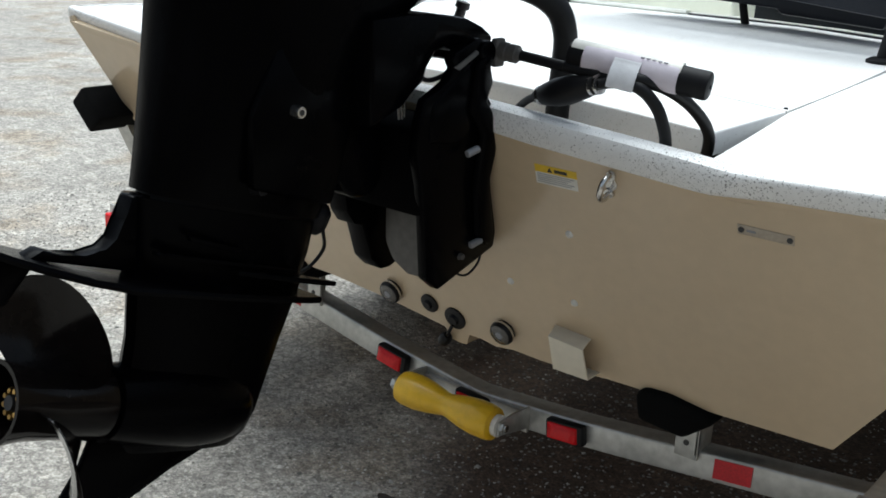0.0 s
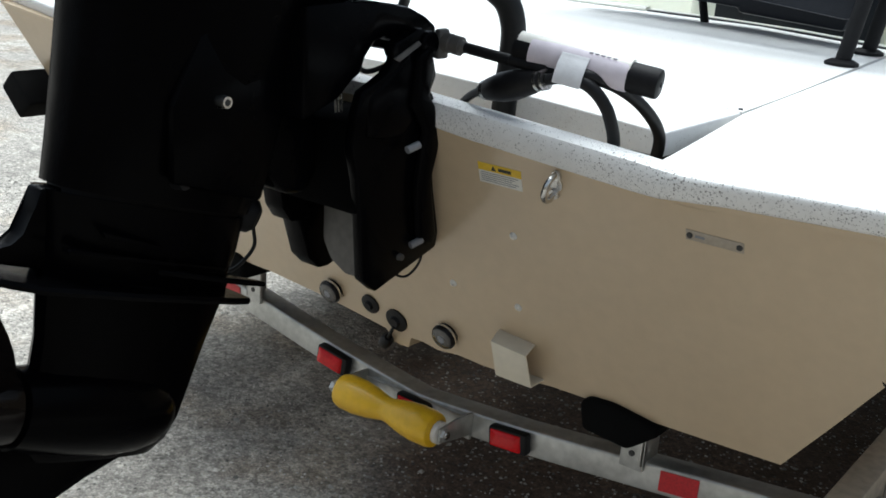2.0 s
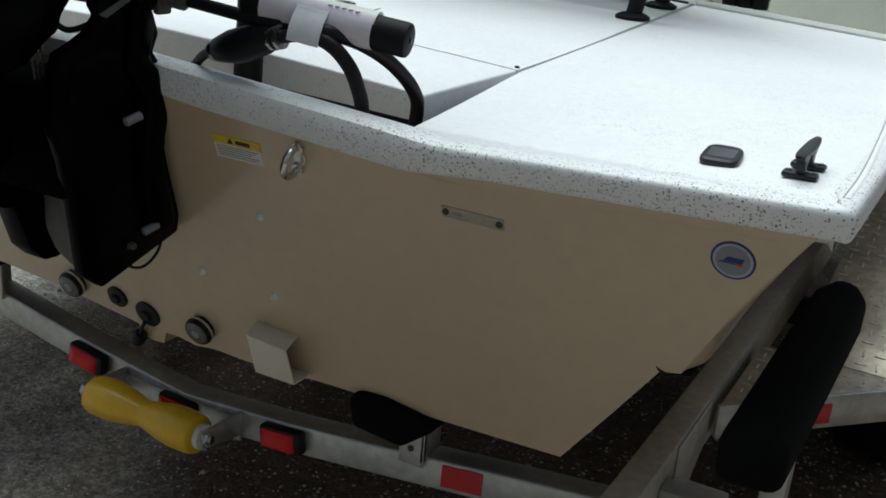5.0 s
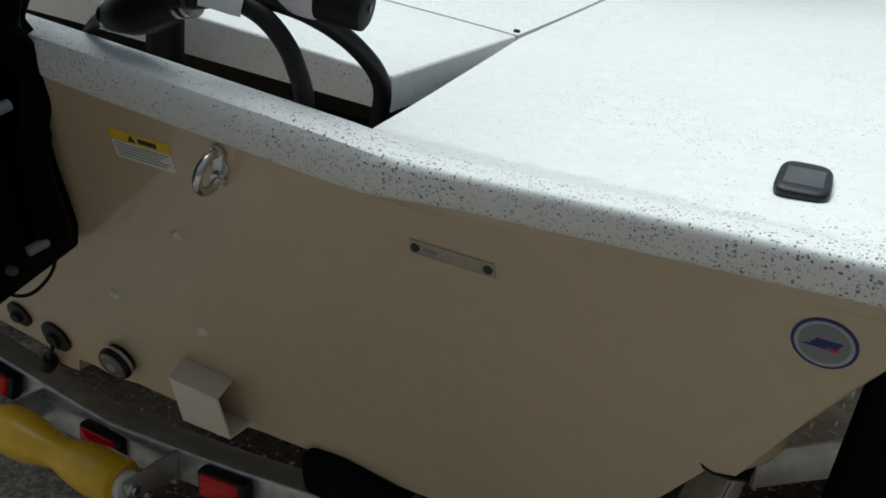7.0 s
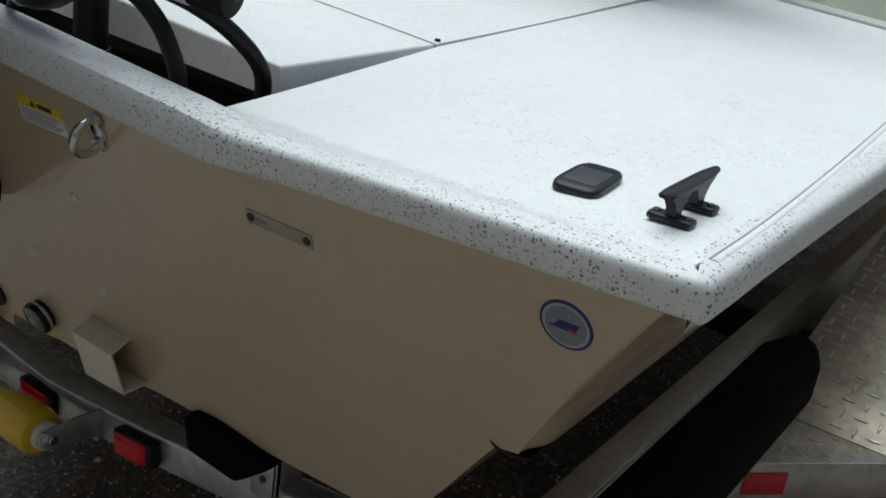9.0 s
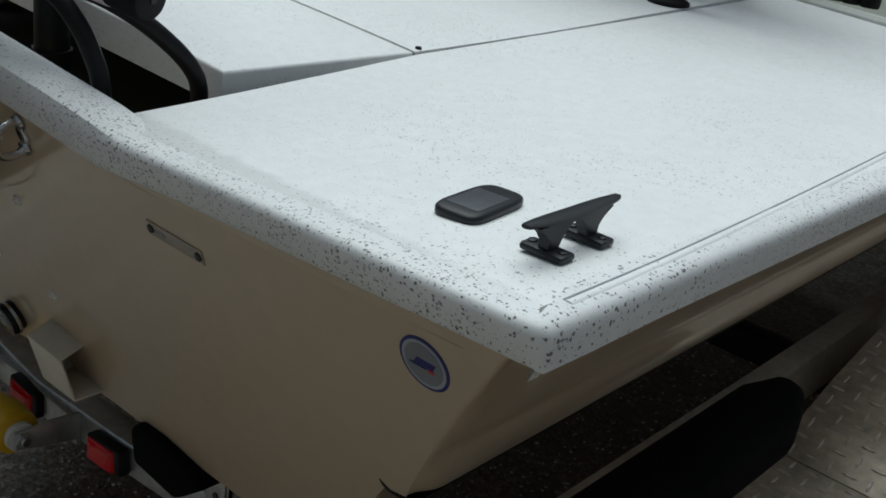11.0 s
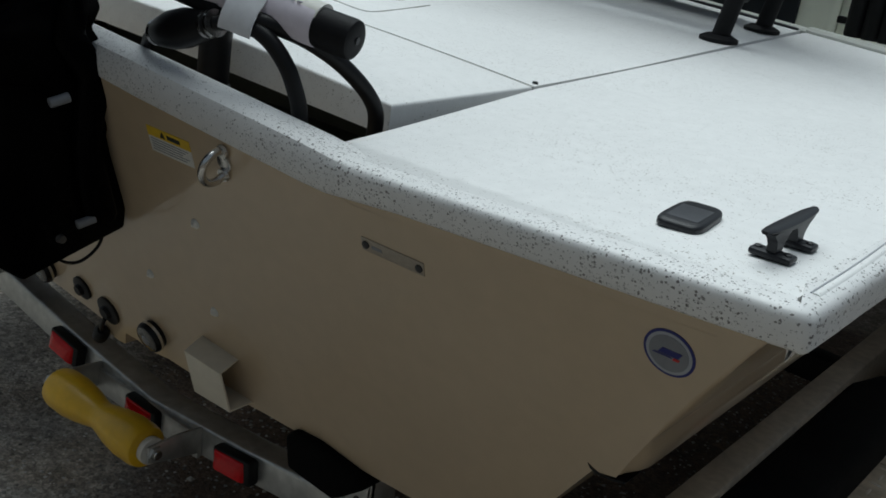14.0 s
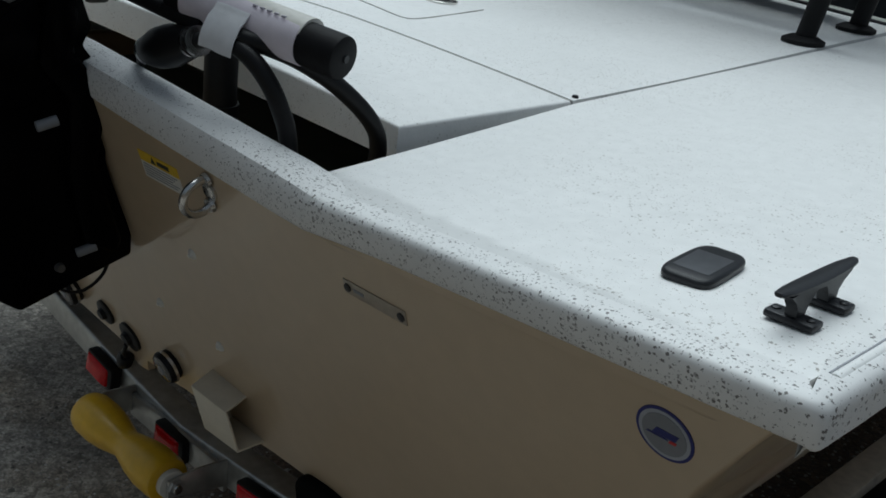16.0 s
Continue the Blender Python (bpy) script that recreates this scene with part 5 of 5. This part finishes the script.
    # keel roller
    r = part("keel_roller", lathe((-0.124, 0.012, 0.327), (0.119, 0.012, 0.327), ((0, 0.026), (0.015, 0.033), (0.06, 0.0358), (0.20, 0.0362), (0.32, 0.0325), (0.44, 0.0262), (0.48, 0.0240), (0.52, 0.0240), (0.56, 0.0262), (0.68, 0.0325), (0.80, 0.0362), (0.94, 0.0358), (0.985, 0.033), (1, 0.026)), 32), YELLOW, t, "yellow hourglass keel roller")
    part("axle", rod((-0.148, 0.012, 0.327), (0.146, 0.012, 0.327), 0.008, 14), STEEL, r)
    for x0, x1, wr, mat in ((-0.133, -0.125, 0.015, GALV), (0.120, 0.130, 0.022, SIGNWHITE)):
        part("washer", lathe((x0, 0.012, 0.327), (x1, 0.012, 0.327), ((0, wr), (1, wr)), 24), mat, r)
    for x0, x1 in ((-0.148, -0.140), (0.132, 0.142)):
        part("nut", lathe((x0, 0.012, 0.327), (x1, 0.012, 0.327), ((0, 0.013), (1, 0.013)), 6), GALV, r)
    for x0, x1 in ((-0.140, -0.134), (0.1305, 0.1365)):
        part("roller_arm", slab([(0.0, 0.312), (0.0, 0.340), (0.05, 0.344), (0.1032, 0.340), (0.1032, 0.292), (0.06, 0.300)], "x", x0, x1, 0.002), GALV, t)
    part("arm_plate", box(-0.14, 0.137, 0.0945, 0.1028, 0.284, 0.327, 0.002), GALV, t)
    # fenders, steps and wheels
    def tread_marks(place, x0, x1, l0, l1, keep=lambda x, l: True):
        """Raised lozenges of tread plate; place gives the point, the way along and the normal at a length."""
        b = bmesh.new()
        i = 0
        while x0 + 0.016 + i * 0.0300 < x1 - 0.012:
            j = 0
            while l0 + 0.016 + j * 0.0300 < l1 - 0.012:
                x, l = x0 + 0.016 + i * 0.0300, l0 + 0.016 + j * 0.0300
                j += 1
                if not keep(x, l):
                    continue
                o, al, nn = place(l)
                o = o + Vector((x, 0, 0))
                e0, e1 = (Vector((1, 0, 0)), al) if (i + j) % 2 == 0 else (al, Vector((-1, 0, 0)))
                A, B = e0 * 0.0135, e1 * 0.0026
                low = [b.verts.new(o + w - nn * 0.0004) for w in (-A, -0.5 * A + B, 0.5 * A + B, A, 0.5 * A - B, -0.5 * A - B)]
                top = [b.verts.new(o + 0.55 * w + nn * 0.0020) for w in (-A, -0.5 * A + B, 0.5 * A + B, A, 0.5 * A - B, -0.5 * A - B)]
                b.faces.new(top)
                for k in range(6):
                    b.faces.new((low[k], low[(k + 1) % 6], top[(k + 1) % 6], top[k]))
            i += 1
        return b

    for s in (1, -1):
        if s > 0:
            xa, xb, zs, y0, ya, wy, wr = 0.860, 1.26, 0.440, 0.468, 0.772, 1.40, 0.292
            arc = [(0.772, 0.440), (0.85, 0.474), (0.934, 0.503), (1.05, 0.530), (1.17, 0.553), (1.32, 0.590), (1.45, 0.62), (2.05, 0.62), (2.3, 0.50), (2.36, 0.42)]
        else:
            xa, xb, zs, y0, ya, wy, wr = -1.352, -0.905, 0.44, 0.135, 0.64, 1.21, 0.300
            arc = [(0.64, 0.44), (0.78, 0.57), (0.92, 0.64), (1.5, 0.64), (1.64, 0.57), (1.78, 0.44)]
        slant = (ya - 0.002 - y0) / 0.28
        plan = [(xa, y0), (xa + 0.28, ya - 0.002), (xa, ya - 0.002)] if s > 0 else [(xa, y0), (xb, y0), (xb, ya - 0.002), (xa, ya - 0.002)]
        f = part("fender", slab(plan, "z", zs - 0.008, zs, 0.002), PLATE, t, "diamond tread plate step")
        xi = 0.932 if s > 0 else xa
        b = loft([[(x, y, z) for y, z in arc] + [(x, y, z - 0.006) for y, z in arc[::-1]] for x in (xi, xb)])
        g = part("fender_arch", b, PLATE, t, "tread plate arch over the wheel")
        xo = xb if s > 0 else xa
        part("fender_side", slab([(y, z - 0.001) for y, z in arc] + [(arc[-1][0] - 0.02, zs - 0.05), (ya, zs - 0.05)], "x", *sorted((xo, xo + s * 0.006))), PLATE, t)
        if s > 0:
            across = Matrix.Translation((xa, y0, zs)) @ Matrix.Rotation(math.atan(slant), 4, "Z")
            part("step_end", moved(box(-0.004, 0.412, -0.005, 0.004, -0.064, -0.001, 0.002), across), GALV, t, "galvanised slanted front of the step")
            part("side_reflector", moved(box(0.157, 0.227, -0.008, -0.004, -0.054, -0.016, 0.001), across), REDTAPE, t, "red side reflector")
        else:
            part("step_end", box(xa, xb, y0 - 0.004, y0 + 0.006, zs - 0.10, zs - 0.001, 0.002), GALV, t)
            part("tail_lamp", box(-1.345, -1.275, y0 - 0.028, y0 - 0.004, zs - 0.075, zs - 0.022, 0.006, 3), RED, t, "red tail lamp")
        xi = xa if s > 0 else xb
        part("step_side", box(*sorted((xi, xi + s * 0.006)), y0, ya, zs - 0.07, zs - 0.002, 0.001), GALV, t)
        part("fender_stay", box(*sorted((s * 0.845, s * 0.93)), 0.66, 0.71, 0.36, zs - 0.045, 0.004), GALV, t)
        # raised marks of the plate, on the step and up the arch
        ob = part("treads", tread_marks(lambda l: (Vector((0, y0 + l, zs)), Vector((0, 1, 0)), Vector((0, 0, 1))), xa, xb, 0, ya - y0, (lambda x, l: l > (x - xa) * slant + 0.012) if s > 0 else lambda x, l: True), TREAD, f)
        ob["kind"] = "stuff"

        def on_arc(l):
            for (ya_, za), (yb_, zb) in zip(arc, arc[1:]):
                L = math.hypot(yb_ - ya_, zb - za)
                if l <= L:
                    break
                l -= L
            al = Vector((0, yb_ - ya_, zb - za)) / L
            return Vector((0, ya_, za)) + al * l, al, Vector((0, -al.z, al.y))
        ob = part("treads", tread_marks(on_arc, 0.932 if s > 0 else xa, xb, 0, 0.75 if s > 0 else 0.34), TREAD, g)
        ob["kind"] = "stuff"
        if s > 0:
            part("strap_end", box(0.925, 0.945, 0.695, 0.757, 0.439, 0.4455, 0.002), SIGNWHITE, t, "pale strap end over the step's edge")
        wx = 1.06 if s > 0 else -1.095
        w = part("wheel", lathe((wx - 0.09, wy, wr), (wx + 0.09, wy, wr), ((0, wr * 0.62), (0.02, wr * 0.91), (0.12, wr), (0.88, wr), (0.98, wr * 0.91), (1, wr * 0.62)), 40), RUBBER, t, "black rubber tyre")
        part("rim", lathe((wx - 0.092, wy, wr), (wx + 0.092, wy, wr), ((0, wr * 0.5), (0.05, wr * 0.6), (0.95, wr * 0.6), (1, wr * 0.5)), 32), GALV, w)
        part("axle_stub", rod((s * 0.80, wy, wr), (wx, wy, wr), 0.035, 16), GALV, w)
    # dark material here stands for the deep shade on the axle
    part("axle", box(-0.95, 0.95, 1.28, 1.34, 0.30, 0.36, 0.006), MATT, t, "axle beam coloured dark for the shade under the boat")
    return t


build_trailer()


# ---- seat frame and console in the cockpit ----
def build_leaning_post():
    p = thing("leaning_post", "black pipe-framed leaning post with dark navy panels", "boat seat")
    legs = [((0.372, 1.175), (0.405, 1.190)), ((0.352, 1.44), (0.385, 1.455)), ((-0.80, 1.50), (-0.80, 1.55)), ((-0.86, 1.60), (-0.86, 1.66))]
    for (x, y), (xt, yt) in legs:
        z = deck_z(x, y) + 0.003
        leg = part("leg", rod((x, y, z), (x + (xt - x) * 3.2, y + (yt - y) * 3.2, z + 0.72), 0.0185, 16), MATT, p)
        part("foot", lathe((x, y, z), (x, y, z + 0.014), ((0, 0.040), (0.5, 0.040), (1, 0.026)), 24), MATT, leg, "round black base flange")
    part("back_panel", slab([(-0.66, 1.16), (0.345, 1.066), (0.38, 1.09), (0.47, 1.66), (-0.66, 1.70)], "y", 1.24, 1.29, 0.012, 2), NAVY, p, "dark navy upholstered back panel")
    part("lower_panel", slab([(-0.55, 1.075), (-0.35, 1.060), (-0.042, 1.046), (-0.040, 1.032), (0.262, 1.016), (0.30, 1.16), (-0.55, 1.19)], "y", 1.50, 1.56, 0.012, 2), NAVY, p, "lower dark navy panel")
    part("seat", box(-0.70, 0.50, 1.25, 1.62, 1.62, 1.70, 0.02, 3), NAVY, p, "dark navy seat cushion")
    part("cross_bar", rod((-0.80, 1.30, 1.50), (0.46, 1.22, 1.50), 0.016, 14), MATT, p)
    part("stay", rod((-0.145, 1.53, 0.985), (-0.175, 1.53, 1.10), 0.012, 12), MATT, p)


build_leaning_post()


def build_console():
    c = thing("console", "white fibreglass steering console with black rod holders", "console")
    part("body", box(-0.40, 0.335, 1.95, 2.70, 0.73, 1.75, 0.03, 3), WHITE, c)
    part("hatch_door", box(-0.30, 0.24, 1.935, 1.952, 0.85, 1.6, 0.01), NAVY, c, "dark panel on the console")
    part("edge", box(0.335, 0.37, 1.98, 2.65, 0.73, 1.5, 0.012), WHITE, c)
    for x in (0.420, 0.463, 0.505):
        h = part("rod_holder", lathe((x, 1.86, 0.962), (x - 0.012, 1.88, 1.34), ((0, 0.020), (0.02, 0.0222), (0.95, 0.0222), (1, 0.026)), 18), MATT, c, "black rod holder tube")
    for z in (0.985, 1.125):
        part("holder_rail", box(0.36, 0.52, 1.895, 1.915, z, z + 0.018, 0.004), MATT, c)
    part("knob", lathe((0.560, 1.84, 1.20), (0.600, 1.80, 1.20), ((0, 0.03), (0.3, 0.042), (0.7, 0.042), (1, 0.02)), 20), MATT, c)


build_console()


# ---- unseen walls added behind and beside the camera to block and tint light ----
def build_shade_walls():
    for name, b in (("shade_wall_east", box(2.6, 2.8, -7, 9, 0, 1.25)), ("shade_wall_south", box(-3.0, 2.8, -7.2, -7.0, 0, 3.2))):
        tagged(part(name, b, WALL), "unseen plain brown wall added to block and tint the light", "wall", kind="structure")


build_shade_walls()
